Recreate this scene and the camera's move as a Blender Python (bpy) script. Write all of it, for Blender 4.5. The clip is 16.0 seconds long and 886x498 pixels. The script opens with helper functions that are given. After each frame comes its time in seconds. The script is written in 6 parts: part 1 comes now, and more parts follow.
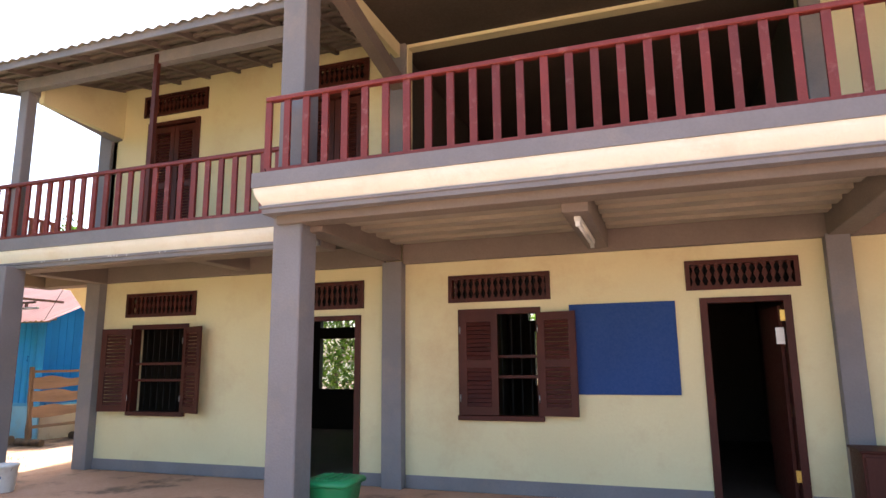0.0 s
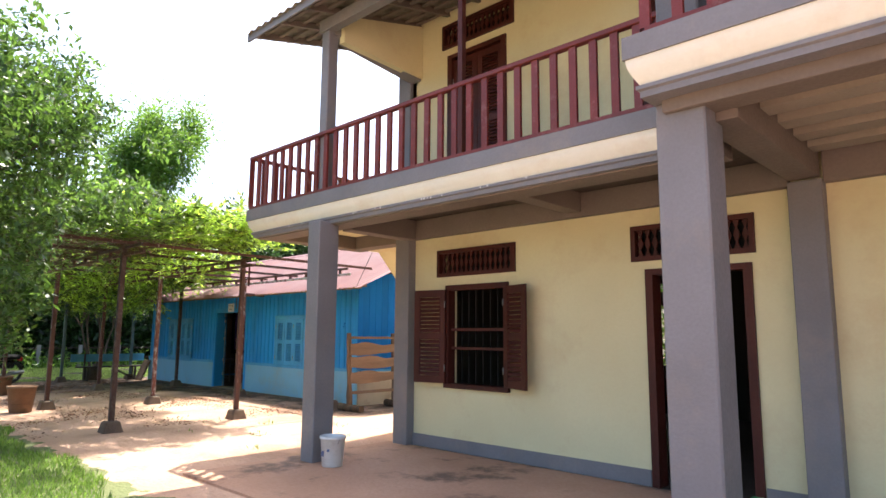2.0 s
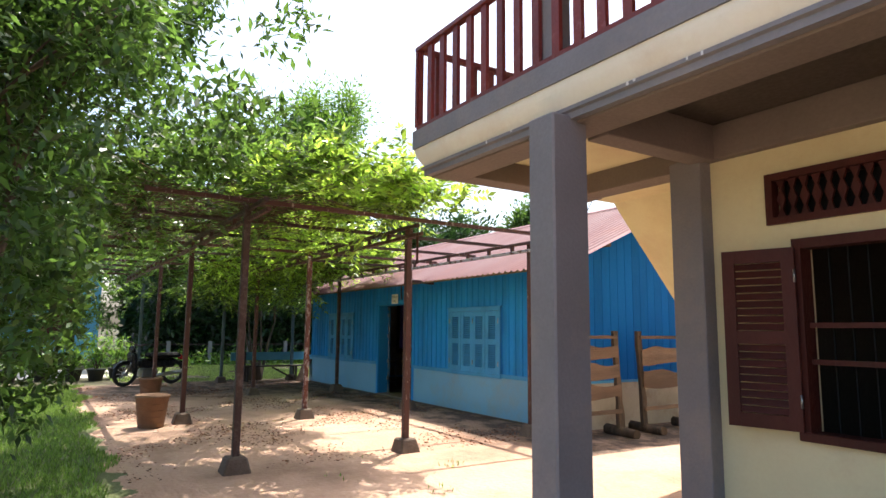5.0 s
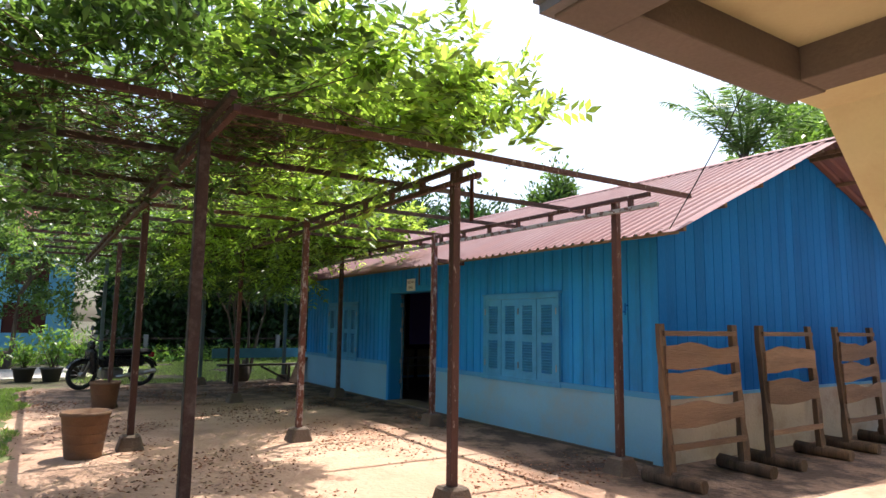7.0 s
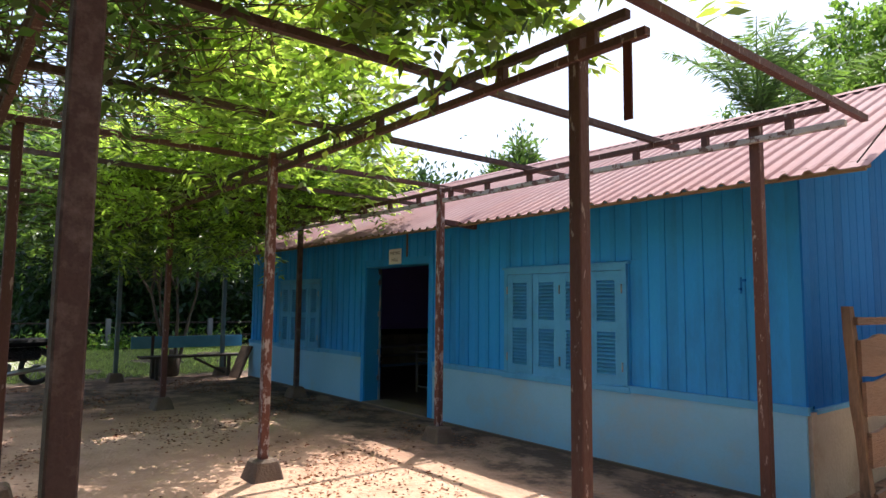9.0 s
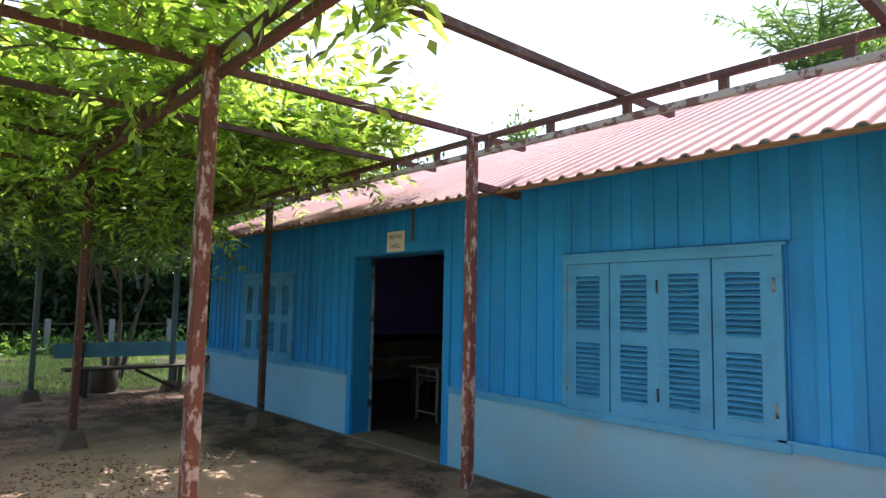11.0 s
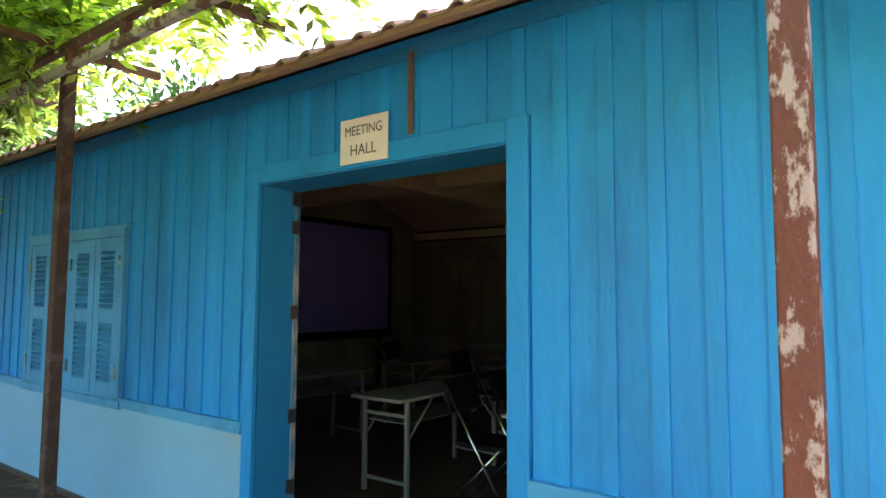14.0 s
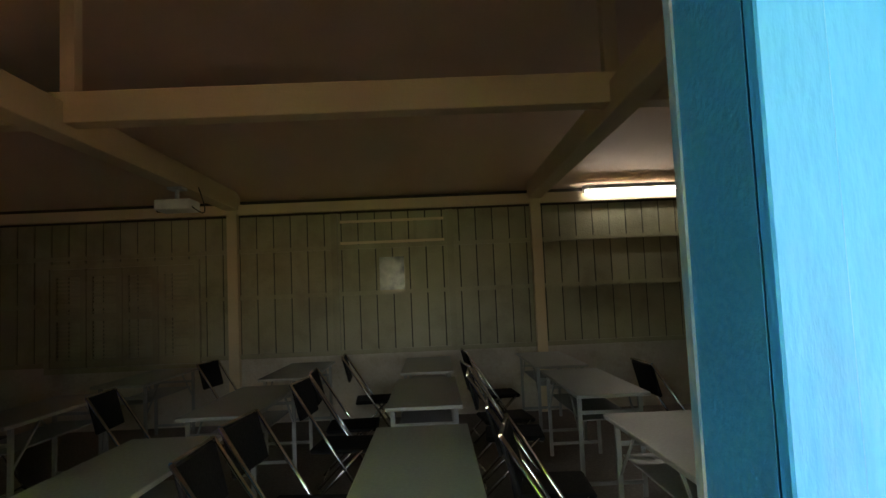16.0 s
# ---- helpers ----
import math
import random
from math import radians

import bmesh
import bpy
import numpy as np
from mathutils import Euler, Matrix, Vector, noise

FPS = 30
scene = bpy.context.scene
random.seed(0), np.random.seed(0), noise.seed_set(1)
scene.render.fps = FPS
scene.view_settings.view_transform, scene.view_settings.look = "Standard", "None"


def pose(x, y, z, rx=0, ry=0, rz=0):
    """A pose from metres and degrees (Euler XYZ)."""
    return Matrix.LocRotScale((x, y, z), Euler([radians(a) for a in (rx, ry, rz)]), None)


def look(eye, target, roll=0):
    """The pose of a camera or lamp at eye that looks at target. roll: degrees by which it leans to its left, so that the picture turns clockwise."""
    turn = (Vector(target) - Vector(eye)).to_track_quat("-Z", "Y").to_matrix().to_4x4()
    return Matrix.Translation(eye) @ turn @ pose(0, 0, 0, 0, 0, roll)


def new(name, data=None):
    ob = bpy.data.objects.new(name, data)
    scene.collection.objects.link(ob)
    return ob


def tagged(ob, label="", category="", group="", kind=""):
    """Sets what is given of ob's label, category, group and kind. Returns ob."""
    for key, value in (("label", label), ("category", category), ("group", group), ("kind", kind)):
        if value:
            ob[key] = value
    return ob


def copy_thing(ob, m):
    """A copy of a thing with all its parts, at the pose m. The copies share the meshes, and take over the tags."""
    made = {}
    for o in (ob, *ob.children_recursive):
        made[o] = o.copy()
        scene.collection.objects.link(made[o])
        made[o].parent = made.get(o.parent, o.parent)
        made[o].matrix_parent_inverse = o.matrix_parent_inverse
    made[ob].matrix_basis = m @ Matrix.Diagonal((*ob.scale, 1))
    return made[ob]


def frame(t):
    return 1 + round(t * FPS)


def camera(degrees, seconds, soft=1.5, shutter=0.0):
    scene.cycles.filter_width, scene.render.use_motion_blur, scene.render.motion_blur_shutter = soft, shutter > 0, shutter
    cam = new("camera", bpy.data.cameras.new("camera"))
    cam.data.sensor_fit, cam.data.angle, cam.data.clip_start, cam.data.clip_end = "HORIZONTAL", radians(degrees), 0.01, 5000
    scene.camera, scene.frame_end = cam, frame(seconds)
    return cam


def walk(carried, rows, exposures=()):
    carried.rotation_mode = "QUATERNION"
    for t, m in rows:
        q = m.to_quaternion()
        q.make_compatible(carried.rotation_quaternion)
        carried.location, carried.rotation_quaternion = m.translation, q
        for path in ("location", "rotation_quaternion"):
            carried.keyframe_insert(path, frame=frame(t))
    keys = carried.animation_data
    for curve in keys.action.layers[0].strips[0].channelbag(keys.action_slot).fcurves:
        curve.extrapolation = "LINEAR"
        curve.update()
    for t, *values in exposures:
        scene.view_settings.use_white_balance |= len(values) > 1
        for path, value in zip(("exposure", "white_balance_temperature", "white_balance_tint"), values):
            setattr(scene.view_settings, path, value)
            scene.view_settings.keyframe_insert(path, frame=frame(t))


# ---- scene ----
cam = camera(70.3, 16.0)
PATH = [
    (0, (0.097, 0.236, 1.605), (-0.553, 2.095, 1.953), -0.6),
    (0.5, (-0.31, 0.516, 1.527), (-1.254, 2.253, 1.833), 1.3),
    (1, (-0.79, 0.887, 1.535), (-1.913, 2.514, 1.838), 0.8),
    (1.5, (-1.293, 1.21, 1.537), (-2.605, 2.686, 1.853), 0.6),
    (2, (-1.864, 1.684, 1.514), (-3.225, 3.123, 1.787), 0.4),
    (2.5, (-2.395, 2.015, 1.546), (-3.894, 3.307, 1.836), 0.8),
    (3, (-3.012, 2.347, 1.524), (-4.567, 3.578, 1.782), 0.7),
    (3.5, (-3.554, 2.707, 1.489), (-5.169, 3.855, 1.758), 1.1),
    (4, (-4.172, 3.048, 1.48), (-5.79, 4.19, 1.754), 1.9),
    (4.2, (-4.41, 3.164, 1.508), (-6.049, 4.278, 1.774), 1.8),
    (6.3, (-7.043, 4.308, 1.553), (-8.741, 5.334, 1.807), -0.0),
    (6.5, (-7.334, 4.445, 1.557), (-9.052, 5.436, 1.814), 0.7),
    (7, (-8.053, 4.556, 1.519), (-9.723, 5.632, 1.757), 0.8),
    (7.5, (-8.68, 4.662, 1.506), (-10.355, 5.736, 1.707), -0.9),
    (8, (-9.397, 4.77, 1.523), (-11.028, 5.912, 1.713), -0.7),
    (8.5, (-10.008, 4.977, 1.524), (-11.633, 6.127, 1.719), -0.5),
    (9, (-10.666, 5.179, 1.534), (-12.214, 6.432, 1.713), 0.6),
    (9.5, (-11.252, 5.427, 1.543), (-12.761, 6.732, 1.687), -0.6),
    (9.7, (-11.49, 5.539, 1.576), (-12.995, 6.849, 1.713), 0.1),
    (11.8, (-13.718, 6.851, 1.421), (-15.206, 8.167, 1.653), 2.1),
    (12, (-13.991, 6.971, 1.383), (-15.429, 8.338, 1.632), 2.4),
    (12.5, (-14.508, 7.314, 1.406), (-15.996, 8.631, 1.629), 1.1),
    (13, (-15.096, 7.65, 1.411), (-16.505, 9.058, 1.587), 2.7),
    (13.5, (-15.616, 7.963, 1.467), (-16.909, 9.484, 1.596), 0.7),
    (14, (-16.2, 8.28, 1.479), (-17.393, 9.878, 1.634), 0.3),
    (14.5, (-16.682, 8.611, 1.476), (-17.692, 10.328, 1.656), 0.1),
    (15, (-17.225, 8.972, 1.485), (-17.987, 10.811, 1.676), -0.4),
    (15.5, (-17.574, 9.3, 1.467), (-17.99, 11.249, 1.639), -2.5),
    (15.6, (-17.67, 9.387, 1.469), (-18.028, 11.348, 1.634), -2.2),
    (16, (-17.975, 9.646, 1.455), (-17.94, 11.64, 1.602), -2.5),
]
EXPOSURES = [(0.0, 1.95, 6500, 10), (1.5, 1.9, 6500, 10), (2.5, 1.65, 6400, 10), (4.0, 1.5, 6400, 10), (7.0, 1.2, 6300, 11), (9.0, 1.15, 6300, 13), (12.0, 2.25, 6150, 12), (13.0, 2.65, 6250, 10),
             (14.0, 3.15, 6500, 9), (14.5, 3.4, 6800, 7), (15.0, 3.6, 7000, 8), (16.0, 4.45, 7800, 11)]
walk(cam, [(t, look(eye, target, roll)) for t, eye, target, roll in PATH], EXPOSURES)

# ---- light ----
TO_SUN = Vector((-0.252, 0.343, 1.0)).normalized()
world = bpy.data.worlds.new("sky")
scene.world = world
world.use_nodes = True
wn = world.node_tree
sky = wn.nodes.new("ShaderNodeTexSky")
sky.sky_type = "NISHITA"
sky.sun_disc = False
sky.sun_elevation = math.asin(TO_SUN.z)
sky.sun_rotation = math.atan2(TO_SUN.x, TO_SUN.y)
sky.air_density, sky.dust_density, sky.ozone_density = 1.0, 4.0, 1.0
wn.nodes["Background"].inputs["Strength"].default_value = 0.15
wn.links.new(sky.outputs["Color"], wn.nodes["Background"].inputs["Color"])
sun = new("sun", bpy.data.lights.new("sun", "SUN"))
sun.data.energy, sun.data.angle, sun.data.color = 3.3, radians(0.5), (1.0, 0.94, 0.84)
sun.matrix_world = look(TO_SUN * 60, (0, 0, 0))


# ---- materials ----
def mat(name, base, other=None, rough=0.6, scale=3.0, fine=60.0, amount=0.5, bump=0.15, metal=0.0,
        dirt=None, dirt_scale=1.2, dirt_amount=0.0, dirt_range=(0.5, 0.68), vary=0.0, stretch=(1, 1, 1), spec=0.5, piece="object", depth=0.01):
    """Base colour mixed with another one by noise at two sizes, with stains, relief and piece-to-piece variation."""
    m = bpy.data.materials.new(name)
    m.use_nodes = True
    nt = m.node_tree
    N, L = nt.nodes, nt.links
    b = N["Principled BSDF"]
    other = other or tuple(c * 0.8 for c in base)
    mp = N.new("ShaderNodeMapping")
    mp.inputs["Scale"].default_value = stretch
    geo = N.new("ShaderNodeNewGeometry")
    L.new(geo.outputs["Position"], mp.inputs["Vector"])

    def tex(sc, detail, rng):
        t = N.new("ShaderNodeTexNoise")
        t.inputs["Scale"].default_value, t.inputs["Detail"].default_value, t.inputs["Roughness"].default_value = sc, detail, 0.68 if detail > 6 else 0.5
        L.new(mp.outputs["Vector"], t.inputs["Vector"])
        r = N.new("ShaderNodeMapRange")
        r.inputs["From Min"].default_value, r.inputs["From Max"].default_value = rng
        L.new(t.outputs["Fac"], r.inputs["Value"])
        return r.outputs["Result"]

    def mix(fac, a, c, blend="MIX"):
        x = N.new("ShaderNodeMix")
        x.data_type, x.blend_type = "RGBA", blend
        for sock, v in ((x.inputs[0], fac), (x.inputs[6], a), (x.inputs[7], c)):
            if isinstance(v, bpy.types.NodeSocket):
                L.new(v, sock)
            elif isinstance(v, tuple):
                sock.default_value = (*v, 1)
            else:
                sock.default_value = v
        return x.outputs[2]

    def times(s, k):
        x = N.new("ShaderNodeMath")
        x.operation = "MULTIPLY"
        L.new(s, x.inputs[0])
        x.inputs[1].default_value = k
        return x.outputs[0]

    big = tex(scale, 5.0, (0.35, 0.65))
    small = tex(fine, 4.0, (0.3, 0.7))
    col = mix(times(big, amount), base, other)
    col = mix(times(small, amount * 0.4), col, other)
    if dirt:
        col = mix(times(tex(dirt_scale, 8.0, dirt_range), dirt_amount), col, dirt)
    if vary:
        if piece == "object":
            inf = N.new("ShaderNodeObjectInfo").outputs["Random"]
        else:
            inf = geo.outputs["Random Per Island"]
        r = N.new("ShaderNodeMapRange")
        r.inputs["To Min"].default_value, r.inputs["To Max"].default_value = 1 - vary, 1 + vary
        L.new(inf, r.inputs["Value"])
        h = N.new("ShaderNodeHueSaturation")
        L.new(r.outputs["Result"], h.inputs["Value"])
        L.new(col, h.inputs["Color"])
        col = h.outputs["Color"]
    L.new(col, b.inputs["Base Color"])
    rr = N.new("ShaderNodeMapRange")
    rr.inputs["To Min"].default_value, rr.inputs["To Max"].default_value = rough - 0.08, min(1, rough + 0.1)
    L.new(small, rr.inputs["Value"])
    L.new(rr.outputs["Result"], b.inputs["Roughness"])
    b.inputs["Metallic"].default_value = metal
    b.inputs["Specular IOR Level"].default_value = spec
    if bump:
        bp = N.new("ShaderNodeBump")
        bp.inputs["Strength"].default_value, bp.inputs["Distance"].default_value = bump, depth
        L.new(small, bp.inputs["Height"])
        L.new(bp.outputs["Normal"], b.inputs["Normal"])
    return m


def leaf_mat(name, base, through_col, vary=0.35):
    """A leaf that lets light through, each leaf a little different."""
    m = bpy.data.materials.new(name)
    m.use_nodes = True
    nt = m.node_tree
    N, L = nt.nodes, nt.links
    b, out = N["Principled BSDF"], N["Material Output"]
    geo = N.new("ShaderNodeNewGeometry")
    r = N.new("ShaderNodeMapRange")
    r.inputs["To Min"].default_value, r.inputs["To Max"].default_value = 1 - vary, 1 + vary
    L.new(geo.outputs["Random Per Island"], r.inputs["Value"])
    t = N.new("ShaderNodeBsdfTranslucent")
    for col, sock in ((base, b.inputs["Base Color"]), (through_col, t.inputs["Color"])):
        h = N.new("ShaderNodeHueSaturation")
        h.inputs["Color"].default_value = (*col, 1)
        L.new(r.outputs["Result"], h.inputs["Value"])
        L.new(h.outputs["Color"], sock)
    b.inputs["Roughness"].default_value = 0.34
    s = N.new("ShaderNodeMixShader")
    s.inputs[0].default_value = 0.48
    L.new(b.outputs[0], s.inputs[1])
    L.new(t.outputs[0], s.inputs[2])
    L.new(s.outputs[0], out.inputs["Surface"])
    return m


CREAM = mat("cream_wall_paint", (0.71, 0.665, 0.41), (0.63, 0.575, 0.34), 0.75, 0.9, 40, 0.6, 0.12, dirt=(0.48, 0.32, 0.16), dirt_scale=0.7, dirt_amount=0.4)
CREAM_BAND = mat("weathered_cream_paint", (0.80, 0.79, 0.69), (0.71, 0.68, 0.56), 0.7, 1.5, 30, 0.6, 0.15, dirt=(0.5, 0.33, 0.17), dirt_scale=2.0, dirt_amount=0.22)
GREY = mat("grey_paint", (0.205, 0.20, 0.215), (0.155, 0.15, 0.157), 0.65, 1.6, 45, 0.6, 0.15, dirt=(0.32, 0.26, 0.21), dirt_scale=1.1, dirt_amount=0.4)
GREY_DARK = mat("grey_brown_beam_paint", (0.20, 0.165, 0.14), (0.14, 0.115, 0.10), 0.7, 1.5, 40, 0.6, 0.15)
RED = mat("red_railing_paint", (0.165, 0.021, 0.016), (0.115, 0.013, 0.010), 0.5, 3, 50, 0.6, 0.15, dirt=(0.34, 0.17, 0.15), dirt_scale=9, dirt_amount=0.3, dirt_range=(0.56, 0.66), vary=0.15)
MAROON = mat("maroon_wood_varnish", (0.075, 0.016, 0.010), (0.042, 0.010, 0.007), 0.55, 4, 70, 0.7, 0.2, spec=0.3, stretch=(1, 1, 0.3), vary=0.15)
BLUE = mat("blue_board_paint", (0.008, 0.295, 0.72), (0.007, 0.24, 0.63), 0.55, 1.3, 55, 0.7, 0.2, dirt=(0.008, 0.13, 0.36), dirt_scale=1.9, dirt_amount=0.6, vary=0.10, stretch=(1, 1, 0.25))
BLUE_TRIM = mat("blue_trim_paint", (0.07, 0.35, 0.66), (0.05, 0.29, 0.57), 0.5, 2.0, 60, 0.6, 0.2, dirt=(0.03, 0.16, 0.3), dirt_scale=3, dirt_amount=0.4, vary=0.06)
BLUE_DEEP = mat("deep_blue_jamb_paint", (0.012, 0.215, 0.50), (0.01, 0.17, 0.43), 0.5, 2.0, 60, 0.6, 0.2)
PLINTH = mat("pale_blue_plinth_paint", (0.23, 0.49, 0.70), (0.18, 0.41, 0.60), 0.8, 1.0, 35, 0.6, 0.1, dirt=(0.34, 0.36, 0.34), dirt_scale=1.0, dirt_amount=0.5)
PLASTER = mat("bare_stained_plaster", (0.55, 0.50, 0.42), (0.40, 0.34, 0.27), 0.85, 1.3, 30, 0.8, 0.3, dirt=(0.25, 0.16, 0.10), dirt_scale=1.5, dirt_amount=0.6)
ROOF_RED = mat("faded_red_roof_sheet", (0.195, 0.085, 0.088), (0.25, 0.16, 0.165), 0.7, 0.8, 25, 0.7, 0.1, dirt=(0.25, 0.11, 0.095), dirt_scale=1.3, dirt_amount=0.5, stretch=(1, 0.35, 1), spec=0.22)
ROOF_GREY = mat("grey_fibre_roof", (0.22, 0.20, 0.17), (0.14, 0.125, 0.105), 0.85, 2.5, 30, 0.8, 0.3)
PEEL_POST = mat("peeling_red_tube_paint", (0.14, 0.046, 0.031), (0.09, 0.034, 0.026), 0.7, 3, 80, 0.6, 0.3, dirt=(0.44, 0.40, 0.40), dirt_scale=18, dirt_amount=0.72, dirt_range=(0.52, 0.58), stretch=(1, 1, 0.45))
RUST = mat("rusty_red_tube_paint", (0.09, 0.034, 0.026), (0.055, 0.023, 0.019), 0.65, 3, 80, 0.6, 0.25, dirt=(0.36, 0.30, 0.27), dirt_scale=24, dirt_amount=0.7, dirt_range=(0.60, 0.63), vary=0.12, stretch=(1, 1, 0.3))
DARK_TUBE = mat("dark_painted_and_shaded_tube", (0.06, 0.03, 0.024), (0.04, 0.022, 0.018), 0.7, 4, 80, 0.6, 0.25, dirt=(0.2, 0.16, 0.14), dirt_scale=8, dirt_amount=0.5, vary=0.12)
PEELED = mat("peeling_whitish_tube_paint", (0.40, 0.40, 0.41), (0.30, 0.29, 0.29), 0.7, 5, 80, 0.7, 0.25, dirt=(0.10, 0.045, 0.035), dirt_scale=10, dirt_amount=0.9, dirt_range=(0.52, 0.56))
# the board blue again, darkened: the end wall's shade is in the colour
BLUE_SHADED = mat("shaded_blue_board_paint", (0.005, 0.15, 0.50), (0.004, 0.12, 0.42), 0.8, 1.3, 55, 0.7, 0.2, dirt=(0.004, 0.08, 0.28), dirt_scale=1.6, dirt_amount=0.5, vary=0.1, stretch=(1, 1, 0.25), spec=0.2)
PANEL = mat("tan_grey_floor_panel", (0.36, 0.32, 0.26), (0.28, 0.25, 0.20), 0.8, 2, 40, 0.7, 0.2)
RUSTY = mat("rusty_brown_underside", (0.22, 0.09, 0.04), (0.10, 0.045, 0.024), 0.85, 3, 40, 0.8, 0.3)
# ceilings and balcony recess darkened, their shade painted into the base colour
SHADED_CEILING = mat("shaded_porch_ceiling", (0.07, 0.055, 0.042), (0.05, 0.04, 0.03), 0.8, 2, 30, 0.6, 0.1)
GREEN_TUBE = mat("green_grey_tube_paint", (0.09, 0.13, 0.13), (0.06, 0.09, 0.09), 0.6, 4, 80, 0.6, 0.2)
CONCRETE = mat("rough_concrete", (0.17, 0.12, 0.09), (0.10, 0.07, 0.052), 0.9, 4, 40, 0.8, 0.5)
OLD_WOOD = mat("weathered_plank_wood", (0.215, 0.135, 0.09), (0.12, 0.072, 0.046), 0.8, 4, 90, 0.9, 0.5, dirt=(0.07, 0.045, 0.032), dirt_scale=6, dirt_amount=0.8, dirt_range=(0.48, 0.66), vary=0.25, stretch=(1, 0.1, 1))
POST_WOOD = mat("weathered_post_wood", (0.16, 0.098, 0.06), (0.075, 0.048, 0.032), 0.85, 5, 80, 0.9, 0.5, dirt=(0.04, 0.028, 0.02), dirt_scale=8, dirt_amount=0.85, dirt_range=(0.47, 0.62), vary=0.25, stretch=(1, 1, 0.15))
BARK = mat("tree_bark", (0.11, 0.08, 0.055), (0.06, 0.045, 0.032), 0.9, 6, 40, 0.8, 0.6, stretch=(1, 1, 0.4))
BOARD_BLUE = mat("dark_blue_notice_board", (0.003, 0.046, 0.20), (0.002, 0.038, 0.165), 0.7, 1.5, 40, 0.6, 0.05)
# near-black room walls and floor: the unlit look is put into the colour
SHADED_ROOM = mat("room_wall_with_shade", (0.05, 0.042, 0.03), (0.04, 0.034, 0.025), 0.8, 1, 30, 0.6, 0.1)
ROOM_FLOOR = mat("room_floor_with_shade", (0.10, 0.07, 0.05), (0.07, 0.05, 0.035), 0.6, 2, 40, 0.7, 0.1)
INNER_FLOOR = mat("interior_cement_floor", (0.11, 0.08, 0.06), (0.085, 0.062, 0.046), 0.45, 2, 40, 0.7, 0.1)
INNER_WALL = mat("interior_cream_boards", (0.36, 0.335, 0.22), (0.26, 0.24, 0.15), 0.36, 2, 50, 0.7, 0.2, vary=0.1, dirt=(0.16, 0.14, 0.09), dirt_scale=2, dirt_amount=0.4)
INNER_BEAM = mat("interior_cream_beam", (0.70, 0.56, 0.37), (0.60, 0.47, 0.30), 0.6, 2, 50, 0.6, 0.1)
CEILING = mat("brown_ceiling_board", (0.78, 0.58, 0.43), (0.66, 0.48, 0.35), 0.6, 1.5, 40, 0.6, 0.1)
TABLE_TOP = mat("pale_table_laminate", (0.34, 0.34, 0.315), (0.29, 0.29, 0.27), 0.4, 3, 60, 0.4, 0.03)
TABLE_LEG = mat("pale_grey_steel", (0.28, 0.285, 0.28), (0.22, 0.225, 0.22), 0.4, 5, 60, 0.4, 0.05)
CHROME = mat("chrome_tube", (0.75, 0.75, 0.75), (0.6, 0.6, 0.6), 0.15, 5, 60, 0.3, 0.0, metal=1.0)
BLACK_SEAT_AND_SHADE = mat("black_vinyl_and_vent_shade", (0.009, 0.009, 0.010), (0.006, 0.006, 0.007), 0.75, 6, 90, 0.5, 0.1, spec=0.15)
SCREEN = mat("projection_screen_fabric", (0.30, 0.25, 0.74), (0.25, 0.21, 0.64), 0.7, 1, 50, 0.4, 0.02)
PAPER = mat("sign_paper", (0.74, 0.74, 0.71), (0.66, 0.65, 0.61), 0.7, 6, 60, 0.5, 0.05)
INK = mat("black_ink", (0.08, 0.08, 0.08), None, 0.6, 6, 60, 0.3, 0.0)
WHITE = mat("white_plastic", (0.72, 0.73, 0.72), (0.6, 0.61, 0.6), 0.4, 5, 60, 0.5, 0.05, dirt=(0.4, 0.38, 0.34), dirt_scale=5, dirt_amount=0.4)
GREEN_BIN = mat("green_bin_plastic", (0.02, 0.28, 0.10), (0.015, 0.21, 0.08), 0.4, 5, 60, 0.5, 0.05)
BASKET = mat("brown_clay_planter", (0.20, 0.105, 0.055), (0.14, 0.075, 0.04), 0.8, 6, 60, 0.7, 0.3, dirt=(0.14, 0.08, 0.05), dirt_scale=5, dirt_amount=0.5)
BLACK_POT = mat("black_plastic_pot", (0.03, 0.03, 0.03), (0.05, 0.045, 0.04), 0.5, 6, 60, 0.6, 0.1)
SOIL = mat("dark_soil", (0.06, 0.04, 0.028), None, 0.95, 8, 60, 0.7, 0.5)
RUBBER = mat("black_rubber", (0.02, 0.02, 0.02), None, 0.7, 8, 80, 0.5, 0.15)
BIKE = mat("black_bike_fairing", (0.015, 0.015, 0.017), None, 0.25, 5, 60, 0.3, 0.02)
STEEL = mat("dull_steel", (0.42, 0.42, 0.42), (0.3, 0.3, 0.3), 0.35, 8, 60, 0.5, 0.05, metal=1.0)
TEAL = mat("teal_bench_paint", (0.09, 0.28, 0.36), (0.06, 0.2, 0.27), 0.6, 4, 60, 0.7, 0.15)
DARK_WOOD = mat("dark_bench_wood", (0.05, 0.035, 0.028), (0.035, 0.025, 0.02), 0.7, 4, 60, 0.7, 0.3, stretch=(1, 0.3, 1))
FENCE = mat("grey_fence_concrete", (0.22, 0.22, 0.21), (0.16, 0.16, 0.155), 0.85, 4, 40, 0.7, 0.3)
FAR_BLUE = mat("far_pale_blue_wall", (0.16, 0.46, 0.66), (0.13, 0.4, 0.58), 0.7, 0.8, 20, 0.5, 0.1)
FAR_ROOF = mat("far_red_roof", (0.36, 0.10, 0.08), (0.28, 0.08, 0.065), 0.7, 1, 20, 0.6, 0.1)
